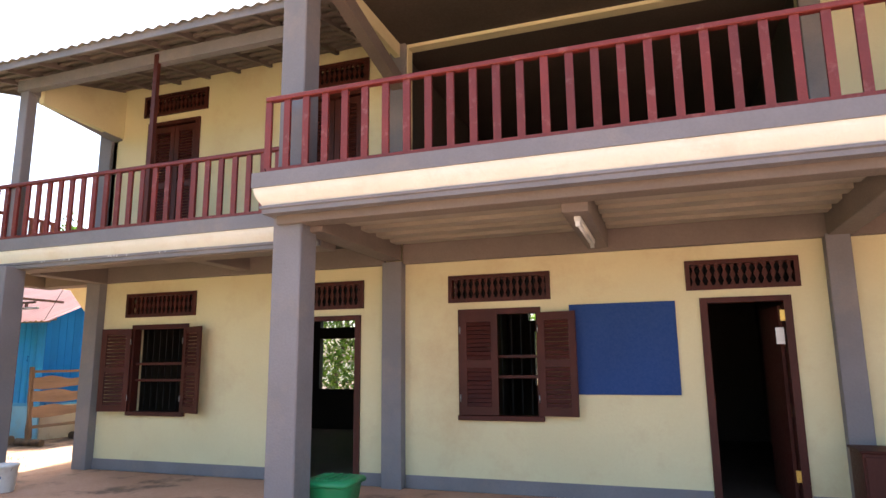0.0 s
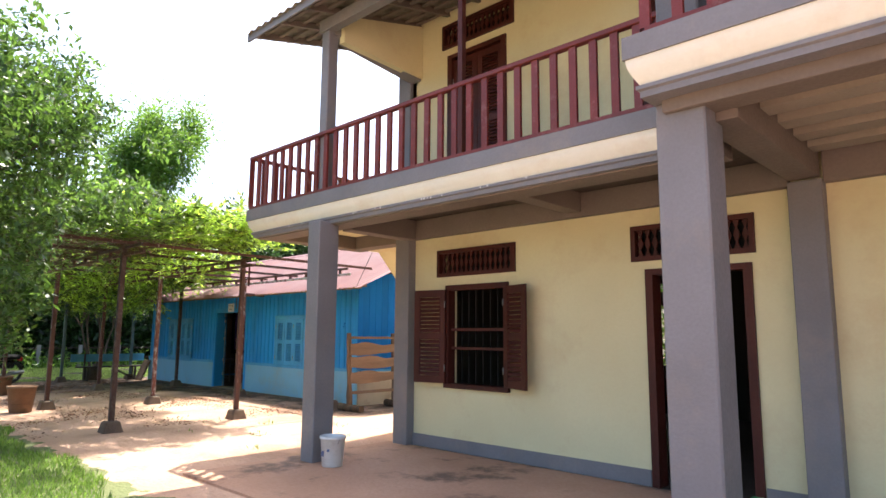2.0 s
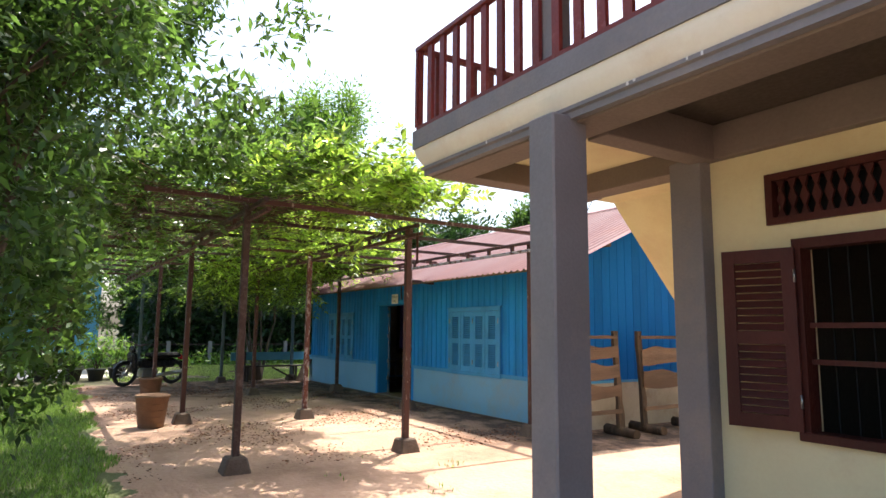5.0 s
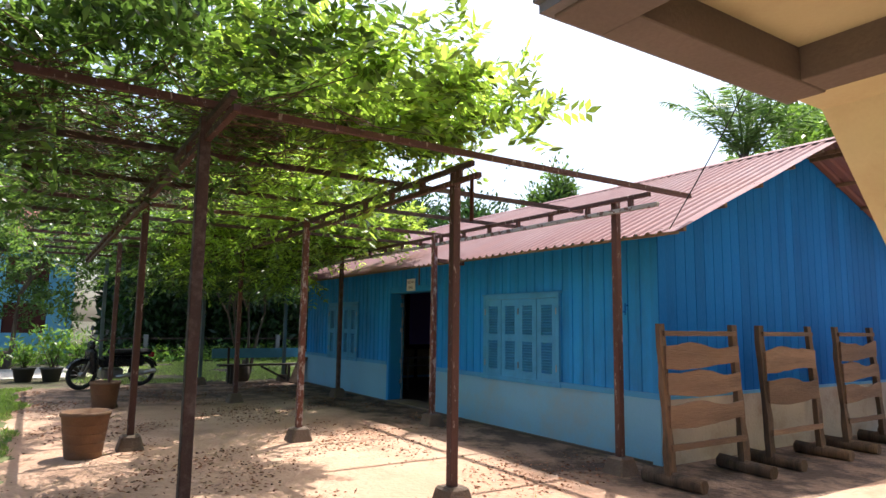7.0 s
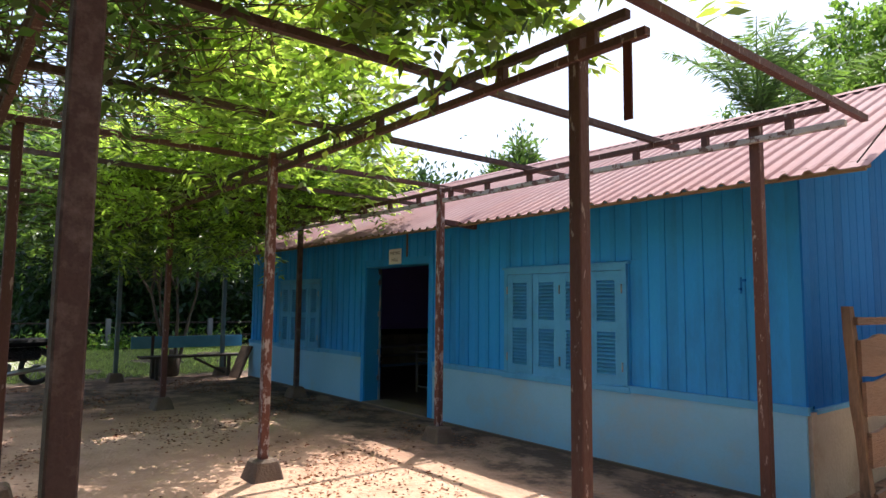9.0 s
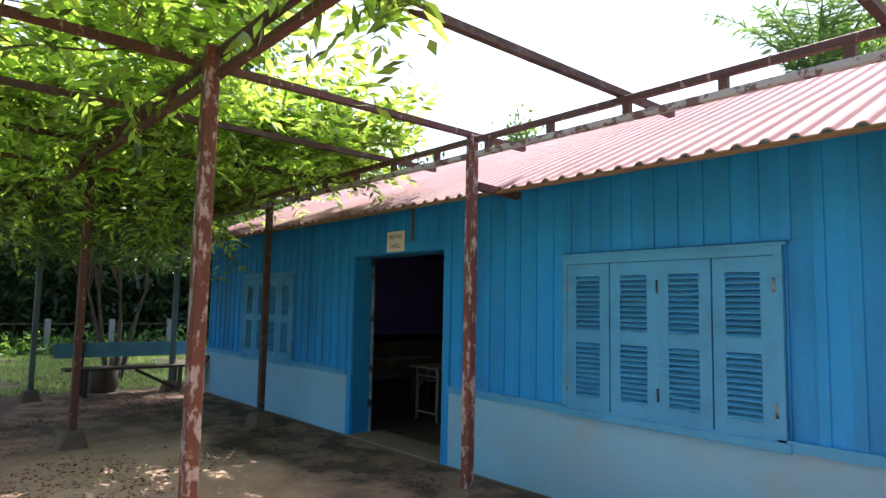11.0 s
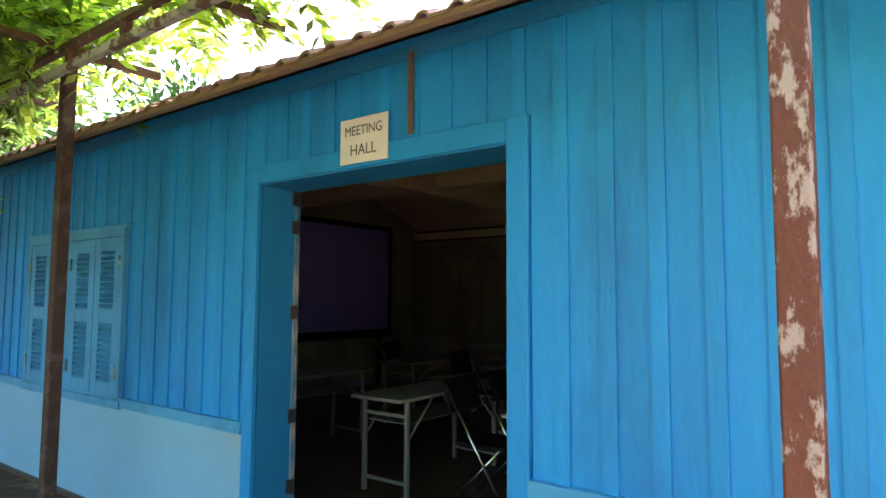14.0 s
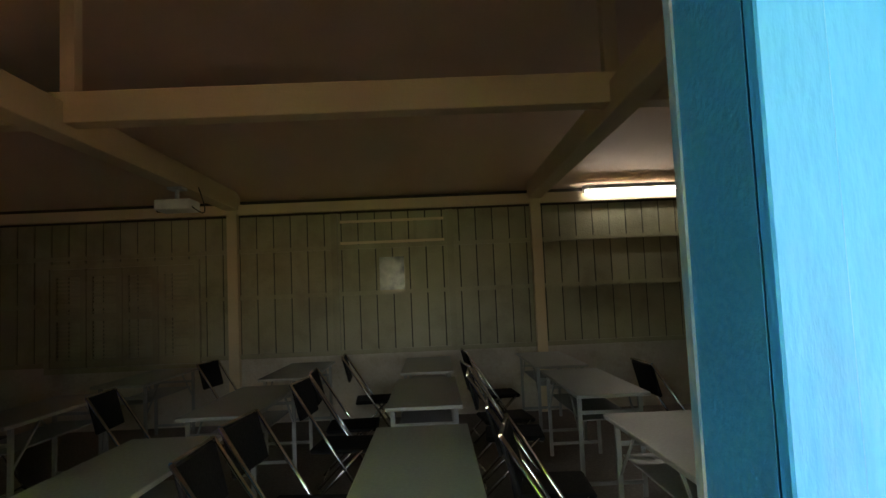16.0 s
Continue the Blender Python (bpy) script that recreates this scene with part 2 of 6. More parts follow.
PATH_GREY = mat("pale_concrete_path", (0.55, 0.51, 0.46), (0.46, 0.42, 0.37), 0.85, 1.2, 30, 0.7, 0.2)
GRASS = leaf_mat("grass_blade", (0.12, 0.21, 0.045), (0.24, 0.38, 0.06), 0.45)
PALE_GRASS = leaf_mat("pale_grass_blade", (0.20, 0.28, 0.08), (0.34, 0.48, 0.11), 0.5)
VINE = leaf_mat("vine_leaf", (0.055, 0.125, 0.032), (0.50, 0.70, 0.085), 0.8)
SHADED_VINE = leaf_mat("shaded_vine_leaf", (0.045, 0.10, 0.028), (0.18, 0.30, 0.045), 0.8)
TREE_LEAF = leaf_mat("dark_tree_leaf", (0.04, 0.092, 0.028), (0.13, 0.235, 0.038), 0.6)
BRIGHT_LEAF = leaf_mat("bright_tree_leaf", (0.075, 0.18, 0.035), (0.22, 0.38, 0.05), 0.4)
FAR_LEAF = leaf_mat("far_wood_leaf", (0.022, 0.055, 0.018), (0.04, 0.09, 0.018), 0.6)
PALM_LEAF = leaf_mat("palm_leaf", (0.075, 0.15, 0.06), (0.18, 0.30, 0.07), 0.4)


def ground_material():
    """Sandy dirt, redder beside the house, with grass soil over the lawns."""
    m = mat("sandy_dirt_ground", (0.60, 0.40, 0.285), (0.45, 0.265, 0.175), 0.92, 0.5, 18, 0.9, 0.5,
            dirt=(0.20, 0.11, 0.065), dirt_scale=0.7, dirt_amount=0.6, depth=0.03)
    nt = m.node_tree
    N, L = nt.nodes, nt.links
    b = N["Principled BSDF"]
    old = b.inputs["Base Color"].links[0].from_socket
    geo = N.new("ShaderNodeNewGeometry")
    xyz = N.new("ShaderNodeSeparateXYZ")
    L.new(geo.outputs["Position"], xyz.inputs[0])
    ns = N.new("ShaderNodeTexNoise")
    ns.inputs["Scale"].default_value, ns.inputs["Detail"].default_value = 1.6, 6
    L.new(geo.outputs["Position"], ns.inputs["Vector"])

    def math_node(op, a, c):
        x = N.new("ShaderNodeMath")
        x.operation = op
        for sock, v in ((x.inputs[0], a), (x.inputs[1], c)):
            if isinstance(v, bpy.types.NodeSocket):
                L.new(v, sock)
            else:
                sock.default_value = v
        return x.outputs[0]

    wob = ns.outputs["Fac"]
    near = math_node("MULTIPLY", math_node("LESS_THAN", math_node("ADD", xyz.outputs["Y"], wob), 4.85), math_node("LESS_THAN", math_node("ADD", xyz.outputs["X"], wob), -5.6))
    far = math_node("LESS_THAN", math_node("ADD", xyz.outputs["X"], wob), -24.1)
    lawn = math_node("MAXIMUM", near, far)
    mx = N.new("ShaderNodeMix")
    mx.data_type = "RGBA"
    mx.inputs[7].default_value = (0.14, 0.16, 0.06, 1)
    L.new(lawn, mx.inputs[0])
    L.new(old, mx.inputs[6])
    # damp, trodden soil beside the hall, darkened further by painted eave and vine shade
    damp_shade = N.new("ShaderNodeMix")
    damp_shade.data_type = "RGBA"
    damp_shade.inputs[7].default_value = (0.042, 0.026, 0.018, 1)
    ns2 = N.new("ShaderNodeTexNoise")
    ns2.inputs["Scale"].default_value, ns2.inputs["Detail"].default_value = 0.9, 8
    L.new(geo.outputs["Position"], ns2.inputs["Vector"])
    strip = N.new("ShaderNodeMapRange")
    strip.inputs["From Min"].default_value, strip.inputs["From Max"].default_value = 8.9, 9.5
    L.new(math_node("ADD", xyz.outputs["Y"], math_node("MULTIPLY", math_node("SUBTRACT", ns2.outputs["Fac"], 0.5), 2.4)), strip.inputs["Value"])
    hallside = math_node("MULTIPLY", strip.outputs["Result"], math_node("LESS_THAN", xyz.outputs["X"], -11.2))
    # trodden litter and damp patches, ragged; vine shade darkens the far end's colour
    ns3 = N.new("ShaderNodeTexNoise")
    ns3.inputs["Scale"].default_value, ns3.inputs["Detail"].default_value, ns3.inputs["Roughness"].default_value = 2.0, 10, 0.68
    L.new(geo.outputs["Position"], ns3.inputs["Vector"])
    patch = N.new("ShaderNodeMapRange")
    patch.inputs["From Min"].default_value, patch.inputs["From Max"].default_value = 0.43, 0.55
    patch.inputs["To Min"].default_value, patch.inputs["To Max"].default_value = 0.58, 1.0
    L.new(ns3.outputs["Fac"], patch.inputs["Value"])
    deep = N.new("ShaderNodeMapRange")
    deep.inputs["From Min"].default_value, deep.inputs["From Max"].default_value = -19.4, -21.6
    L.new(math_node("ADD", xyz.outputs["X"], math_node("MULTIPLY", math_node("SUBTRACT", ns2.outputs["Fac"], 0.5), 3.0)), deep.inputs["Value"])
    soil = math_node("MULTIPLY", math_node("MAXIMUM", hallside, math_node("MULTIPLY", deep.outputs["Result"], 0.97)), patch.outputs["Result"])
    L.new(math_node("MULTIPLY", soil, 0.92), damp_shade.inputs[0])
    L.new(mx.outputs[2], damp_shade.inputs[6])
    L.new(damp_shade.outputs[2], b.inputs["Base Color"])
    return m


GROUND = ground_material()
TERRACE = mat("red_brown_terrace_cement", (0.52, 0.30, 0.195), (0.39, 0.21, 0.13), 0.8, 0.8, 25, 0.9, 0.35, dirt=(0.085, 0.05, 0.035), dirt_scale=1.0, dirt_amount=0.8, dirt_range=(0.54, 0.64))


# ---- mesh helpers ----
def box(bm, x0, x1, y0, y1, z0, z1, m=None):
    v = [bm.verts.new((x, y, z)) for z in (z0, z1) for y in (y0, y1) for x in (x0, x1)]
    if m is not None:
        for p in v:
            p.co = m @ p.co
    for q in ((0, 2, 3, 1), (4, 5, 7, 6), (0, 1, 5, 4), (1, 3, 7, 5), (3, 2, 6, 7), (2, 0, 4, 6)):
        bm.faces.new([v[i] for i in q])
    return bm


def boxes(*dims, bevel=0.0):
    bm = bmesh.new()
    for d in dims:
        box(bm, *d)
    if bevel:
        bmesh.ops.bevel(bm, geom=bm.edges[:], offset=bevel, segments=1, affect="EDGES")
    return bm


def tube(bm, a, b, r0, r1=None, n=8, cap=True):
    a, b = Vector(a), Vector(b)
    r1 = r0 if r1 is None else r1
    q = (b - a).to_track_quat("Z", "Y")
    ra, rb = [], []
    for i in range(n):
        o = Vector((math.cos(2 * math.pi * i / n), math.sin(2 * math.pi * i / n), 0))
        ra.append(bm.verts.new(a + q @ (o * r0)))
        rb.append(bm.verts.new(b + q @ (o * r1)))
    for i in range(n):
        f = bm.faces.new((ra[i], ra[(i + 1) % n], rb[(i + 1) % n], rb[i]))
        f.smooth = True
    if cap:
        bm.faces.new(ra[::-1])
        bm.faces.new(rb)
    return bm


def bar(bm, a, b, w, h):
    """A square bar from a to b."""
    a, b = Vector(a), Vector(b)
    d = b - a
    m = Matrix.Translation(a) @ d.to_track_quat("Z", "Y").to_matrix().to_4x4()
    return box(bm, -w / 2, w / 2, -h / 2, h / 2, 0, d.length, m)


def lathe(profile, n=20):
    bm = bmesh.new()
    rings = []
    for r, z in profile:
        rings.append([bm.verts.new((r * math.cos(2 * math.pi * i / n), r * math.sin(2 * math.pi * i / n), z)) for i in range(n)])
    for a, b in zip(rings, rings[1:]):
        for i in range(n):
            f = bm.faces.new((a[i], a[(i + 1) % n], b[(i + 1) % n], b[i]))
            f.smooth = True
    bm.faces.new(rings[0][::-1])
    bm.faces.new(rings[-1])
    return bm


def to_mesh(name, bm, material):
    me = bpy.data.meshes.new(name)
    bmesh.ops.recalc_face_normals(bm, faces=bm.faces)
    bm.to_mesh(me)
    bm.free()
    me.materials.append(material)
    return me


def part(name, bm, material, parent, label=""):
    ob = new(name, to_mesh(name, bm, material))
    ob.parent = parent
    if label:
        tagged(ob, label)
    return ob


def piece(name, me, parent, m=None):
    ob = new(name, me)
    ob.parent = parent
    if m is not None:
        ob.matrix_basis = m
    return ob


def thing(name, label, category, m=None, group="", kind=""):
    ob = new(name)
    ob.empty_display_size = 0.1
    if m is not None:
        ob.matrix_basis = m
    return tagged(ob, label, category, group, kind)


def solid(name, bm, material, label, category, group="", kind=""):
    return tagged(new(name, to_mesh(name, bm, material)), label, category, group, kind)


def cut_wall(axis, at0, at1, u0, u1, z0, z1, holes):
    """A wall along u with rectangular openings (u0, u1, z0, z1) right through it."""
    us = sorted({u0, u1, *[h[0] for h in holes], *[h[1] for h in holes]})
    zs = sorted({z0, z1, *[h[2] for h in holes if h[2] > z0], *[h[3] for h in holes]})
    bm = bmesh.new()
    known = {}

    def v(u, w, z):
        p = (u, w, z) if axis == "x" else (w, u, z)
        if p not in known:
            known[p] = bm.verts.new(p)
        return known[p]

    def filled(i, j):
        if not (0 <= i < len(us) - 1 and 0 <= j < len(zs) - 1):
            return False
        u, z = (us[i] + us[i + 1]) / 2, (zs[j] + zs[j + 1]) / 2
        return not any(h[0] < u < h[1] and h[2] < z < h[3] for h in holes)

    for i in range(len(us) - 1):
        for j in range(len(zs) - 1):
            if not filled(i, j):
                continue
            a, b, c, d = us[i], us[i + 1], zs[j], zs[j + 1]
            for w in (at0, at1):
                bm.faces.new((v(a, w, c), v(b, w, c), v(b, w, d), v(a, w, d)))
            for di, dj, p, q in ((-1, 0, (a, c), (a, d)), (1, 0, (b, c), (b, d)), (0, -1, (a, c), (b, c)), (0, 1, (a, d), (b, d))):
                if not filled(i + di, j + dj):
                    bm.faces.new((v(p[0], at0, p[1]), v(p[0], at1, p[1]), v(q[0], at1, q[1]), v(q[0], at0, q[1])))
    return bm


def leaf_cloud(name, centres, normals_up, length, width, material, parent=None, seed=0, along=None):
    """Many folded leaves in one mesh: each a diamond of two halves."""
    rg = np.random.default_rng(seed)
    n = len(centres)
    c = np.asarray(centres, float)
    if along is None:
        d = rg.normal(size=(n, 3))
        d[:, 2] -= normals_up
    else:
        d = np.asarray(along, float) + rg.normal(size=(n, 3)) * 0.12
    d /= np.linalg.norm(d, axis=1)[:, None]
    s = np.cross(d, rg.normal(size=(n, 3)) * 0.7 + np.array([0, 0, 1.0]))
    s /= np.linalg.norm(s, axis=1)[:, None] + 1e-9
    up = np.cross(s, d)
    ln = (length * rg.uniform(0.7, 1.3, n))[:, None]
    w = (width * rg.uniform(0.7, 1.3, n))[:, None]
    v = np.stack([c, c + d * ln * 0.45 + s * w * 0.5 + up * w * 0.15, c + d * ln, c + d * ln * 0.45 - s * w * 0.5 + up * w * 0.15], 1).reshape(-1, 3)
    me = bpy.data.meshes.new(name)
    me.vertices.add(4 * n)
    me.vertices.foreach_set("co", v.ravel())
    me.loops.add(4 * n)
    me.loops.foreach_set("vertex_index", np.arange(4 * n, dtype=np.int32))
    me.polygons.add(n)
    me.polygons.foreach_set("loop_start", np.arange(0, 4 * n, 4, dtype=np.int32))
    me.polygons.foreach_set("loop_total", np.full(n, 4, dtype=np.int32))
    me.update(calc_edges=True)
    me.validate()
    me.materials.append(material)
    ob = new(name, me)
    ob.parent = parent
    return ob


def pinnate(bases, dirs, rg, length=0.36, pairs=7):
    """Leaflet roots and directions for feather-shaped leaves."""
    c, a = [], []
    for p, d in zip(bases, dirs):
        d = d / np.linalg.norm(d)
        side = np.cross(d, [0, 0, 1.0] + rg.normal(size=3) * 0.3)
        side /= np.linalg.norm(side) + 1e-9
        L = length * rg.uniform(0.7, 1.25)
        for i in range(pairs):
            f = (i + 1) / pairs
            q = p + d * L * f + np.array([0, 0, -0.22 * L * f * f])
            for s in (-1, 1):
                c.append(q)
                a.append(side * s * 0.9 + d * 0.45 + np.array([0, 0, -0.15]))
        c.append(p + d * L + np.array([0, 0, -0.22 * L]))
        a.append(d)
    return c, a


# ---- ground ----
def ground():
    bm = bmesh.new()
    n = 60
    def spread(i):
        u = i / n * 2 - 1
        return 40 * u + 460 * u ** 5
    vs = [[bm.verts.new((spread(i) - 12, spread(j) + 6, 0)) for i in range(n + 1)] for j in range(n + 1)]
    for j in range(n):
        for i in range(n):
            bm.faces.new((vs[j][i], vs[j][i + 1], vs[j + 1][i + 1], vs[j + 1][i]))
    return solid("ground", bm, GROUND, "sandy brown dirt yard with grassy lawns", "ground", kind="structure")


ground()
solid("terrace_floor", boxes((-8.75, 9, 4.9, 7.9, -0.05, 0.025)), TERRACE, "worn red-brown cement terrace along the cream house", "terrace", kind="structure")
solid("pavement", boxes((-31.5, -27.2, -6, 7.2, -0.05, 0.03)), PATH_GREY, "pale concrete path behind the potted plants", "path", kind="structure")

# ---- the cream two-storey house ----
FACE = 7.96
house = thing("school_house", "cream two-storey house with grey columns and red balcony railings", "building")
D1, W1, W2, D2 = (-4.80, -3.84), (-7.68, -6.70), (-2.36, -1.38), (0.53, 1.36)
lower_holes = [(D1[0], D1[1], 0.0, 2.19), (-4.97, -3.78, 2.33, 2.67), (W1[0], W1[1], 0.87, 2.15), (-7.86, -6.58, 2.33, 2.66),
               (W2[0], W2[1], 0.92, 2.2), (-2.50, -1.24, 2.35, 2.66), (D2[0], D2[1], 0.0, 2.24), (0.37, 1.50, 2.38, 2.68)]
part("front_wall", cut_wall("x", FACE, FACE + 0.16, -8.36, 9, 0, 3.2, lower_holes), CREAM, house)
upper_holes = [(-7.66, -6.72, 3.5, 5.45), (-7.80, -6.56, 5.62, 5.94), (-4.74, -3.80, 3.5, 5.45), (-4.86, -3.72, 5.62, 5.94), (-3.10, 1.80, 3.42, 6.0)]
part("upper_front_wall", cut_wall("x", FACE, FACE + 0.16, -8.45, 9, 3.38, 6.3, upper_holes), CREAM, house)
part("side_wall", cut_wall("y", -8.52, -8.36, FACE, 14.0, 0, 6.2, []), CREAM, house)
part("back_wall", cut_wall("x", 14.0, 14.16, -8.52, 9, 0, 6.2, [(-7.95, -6.82, 0.95, 2.15), (-7.95, -6.82, 2.42, 2.6), (-2.62, -2.02, 1.05, 2.2), (-2.75, -2.02, 2.45, 2.6)]), SHADED_ROOM, house)
part("partition_wall", boxes((-3.36, -3.22, FACE + 0.16, 14.0, 0, 3.2)), SHADED_ROOM, house)
# sheet added over the cream side wall, its dark colour standing for shade
part("room_lining", boxes((-8.357, -8.34, FACE + 0.165, 13.99, 0.021, 3.19)), SHADED_ROOM, house)
part("partition_wall", boxes((1.8, 1.94, FACE + 0.16, 14.0, 0, 6.2)), SHADED_ROOM, house)
part("partition_wall", boxes((-3.36, -3.22, FACE + 0.16, 14.0, 3.4, 6.2)), SHADED_ROOM, house)
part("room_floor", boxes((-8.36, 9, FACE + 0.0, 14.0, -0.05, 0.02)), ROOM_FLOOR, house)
part("upper_floor", boxes((-8.36, 9, FACE + 0.16, 14.0, 3.2, 3.38)), SHADED_ROOM, house)
part("upper_ceiling", boxes((-8.36, 9, FACE + 0.16, 14.0, 6.0, 6.05)), SHADED_CEILING, house)
# baseboard pieces between the openings
for a, b in ((-8.34, D1[0] - 0.06), (D1[1] + 0.06, -3.43), (-3.13, D2[0] - 0.06), (D2[1] + 0.06, 1.76), (2.02, 9)):
    part("baseboard", boxes((a, b, FACE - 0.02, FACE - 0.001, 0.02, 0.18)), GREY, house)
# pilasters on the wall
for x0, x1 in ((-8.62, -8.34), (-3.42, -3.14), (1.77, 2.01)):
    part("pilaster", boxes((x0, x1, FACE - 0.14, FACE + 0.05, 0, 2.9), bevel=0.008), GREY, house)
for x0, x1 in ((-8.70, -8.44), (-3.36, -3.12), (1.80, 2.02)):
    part("upper_pilaster", boxes((x0, x1, FACE - 0.06, FACE + 0.05, 3.38, 6.1), bevel=0.008), GREY, house)
# columns
part("column", boxes((-8.46, -8.22, 6.19, 6.49, 0, 2.92), bevel=0.012), GREY, house)
part("column", boxes((-3.63, -3.30, 5.62, 5.93, 0, 3.06), bevel=0.012), GREY, house)
part("upper_column", boxes((-8.51, -8.35, 6.33, 6.49, 3.3, 5.62), bevel=0.012), GREY, house)
part("upper_column", boxes((-3.60, -3.31, 5.62, 5.92, 3.3, 6.3), bevel=0.012), GREY, house)
part("column", boxes((2.6, 2.96, 5.38, 5.74, 0, 3.0), bevel=0.012), GREY, house)
part("upper_column", boxes((2.6, 2.96, 5.40, 5.76, 3.3, 6.3), bevel=0.012), GREY, house)
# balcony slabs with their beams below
part("balcony_slab", boxes((-10.04, -3.62, 6.42, FACE - 0.001, 3.14, 3.30)), SHADED_CEILING, house)
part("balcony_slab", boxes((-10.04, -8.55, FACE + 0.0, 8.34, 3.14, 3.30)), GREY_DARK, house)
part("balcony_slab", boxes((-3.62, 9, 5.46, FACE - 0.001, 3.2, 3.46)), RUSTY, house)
for b in ((-10.03, -3.5, 6.40, 6.70, 2.88, 3.14), (-8.34, -3.42, FACE - 0.10, FACE - 0.003, 2.87, 3.14), (-8.43, -8.23, 6.70, FACE - 0.1, 2.86, 3.14),
          (-10.03, -9.80, 6.70, 8.30, 2.88, 3.14), (-5.75, -5.55, 6.70, FACE - 0.1, 2.92, 3.14), (-9.80, -8.6, 8.02, 8.28, 2.885, 3.14),
          (-3.56, 9, 5.57, 5.80, 2.98, 3.2), (-3.14, 9, FACE - 0.10, FACE - 0.003, 2.87, 3.2), (-3.42, -3.16, 5.80, FACE - 0.1, 2.92, 3.2),
          (-0.72, -0.48, 5.80, FACE - 0.1, 2.90, 3.2), (1.80, 2.04, 5.80, FACE - 0.1, 2.88, 3.2), (-3.62, -3.42, 5.84, 6.5, 2.98, 3.2)):
    part("beam", boxes(b, bevel=0.006), GREY_DARK, house)
part("soffit_panel", boxes((-9.80, -8.43, 6.70, 8.02, 3.08, 3.12)), CREAM, house)
for i in range(5):
    y = 5.84 + i * 0.41
    part("floor_panel", boxes((-3.155, -0.73, y, y + 0.21, 3.10, 3.195)), PANEL, house)
    part("floor_panel", boxes((-0.47, 1.79, y, y + 0.21, 3.10, 3.195)), PANEL, house)


def band(name, path, levels, parent, material):
    """A moulding that follows path (x, y corners, outside to the left hand), with (offset, z) levels as its profile."""
    bm = bmesh.new()
    rows = []
    for off, z in levels:
        row = []
        for i, p in enumerate(path):
            p = Vector(p)
            a = (p - Vector(path[i - 1])).normalized() if i else (Vector(path[1]) - p).normalized()
            b = (Vector(path[i + 1]) - p).normalized() if i < len(path) - 1 else a
            na, nb = Vector((a.y, -a.x)), Vector((b.y, -b.x))
            n = (na + nb) / (1 + na.dot(nb))
            q = p + n * off
            row.append(bm.verts.new((q.x, q.y, z)))
        rows.append(row)
    for r0, r1 in zip(rows, rows[1:]):
        for i in range(len(path) - 1):
            bm.faces.new((r0[i], r0[i + 1], r1[i + 1], r1[i]))
    r0, r1 = rows[0], rows[-1]
    for i in range(len(path) - 1):
        bm.faces.new((r1[i], r1[i + 1], r0[i + 1], r0[i]))
    bm.faces.new([r[0] for r in rows][::-1])
    bm.faces.new([r[-1] for r in rows])
    return part(name, bm, material, parent)


for path, z, out, deep in (([(-10.06, 8.36), (-10.06, 6.34), (-3.52, 6.34)], 3.30, 0.08, 0.16), ([(-3.57, 6.3), (-3.57, 5.50), (9, 5.50)], 3.468, 0.15, 0.15)):
    band("slab_edge", path, [(-0.1, z + 0.004), (out, z + 0.004), (out, z - deep), (-0.1, z - deep)], house, GREY)
    cove = [(-0.1, z - deep - 0.001)] + [(out - 0.015 - 0.07 * (1 - math.cos(a * math.pi / 16)), z - deep - 0.001 - (0.325 - deep) * a / 8) for a in range(9)] + [(-0.1, z - 0.326)]
    band("cove_moulding", path, cove, house, CREAM_BAND)
    band("drip_strip", path, [(-0.1, z - 0.327), (out - 0.06, z - 0.327), (out - 0.06, z - 0.352), (out - 0.08, z - 0.362), (out - 0.08, z - 0.405), (-0.06, z - 0.405)], house, GREY)

# old white paint drips over the moulding
DRIP = mat("white_paint_drip", (0.7, 0.7, 0.68), (0.5, 0.5, 0.5), 0.6, 20, 60)
rd = random.Random(12)
for x in (-7.73, -7.68, -7.33, -7.24, -6.57, -6.53, -6.48, -6.43, -6.27, -5.75, -5.66, -5.2, -9.1, -8.8):
    w, d = rd.uniform(0.005, 0.011), rd.uniform(0.012, 0.028)
    part("paint_drip", boxes((x - w, x + w, 6.3165, 6.3205, 2.974 - d, 2.974)), DRIP, house)


def railing(name, a, b, z, spacing, parent, height=0.80, skip_end=False):
    a, b = Vector((*a, z)), Vector((*b, z))
    d = b - a
    turn = Matrix.Translation(a) @ Matrix.Rotation(math.atan2(d.y, d.x), 4, "Z")
    top = bmesh.new()
    box(top, -0.03, d.length + 0.03, -0.035, 0.035, height - 0.05, height, turn)
    bmesh.ops.bevel(top, geom=top.edges[:], offset=0.008, segments=1, affect="EDGES")
    rail = part(name, top, RED, parent)
    low = bmesh.new()
    box(low, 0, d.length, -0.025, 0.025, 0.012, 0.045, turn)
    part("bottom_rail", low, RED, rail)
    me = to_mesh("baluster", boxes((-0.035, 0.035, -0.016, 0.016, 0.045, height - 0.05)), RED)
    n = max(1, round(d.length / spacing))
    for i in range(n + 1):
        m = turn @ Matrix.Translation((i * d.length / n, 0, 0))
        piece("baluster", me, rail, rail.matrix_basis.inverted() @ m)
    return rail


railing("balcony_railing", (-10.10, 6.30), (-3.66, 6.30), 3.30, 0.204, house)
railing("balcony_railing", (-10.10, 8.3), (-10.10, 6.30), 3.30, 0.204, house)
railing("balcony_railing", (-3.57, 5.40), (9, 5.40), 3.468, 0.217, house)
part("red_post", boxes((-6.02, -5.96, 6.28, 6.34, 3.3, 5.62)), MAROON, house)


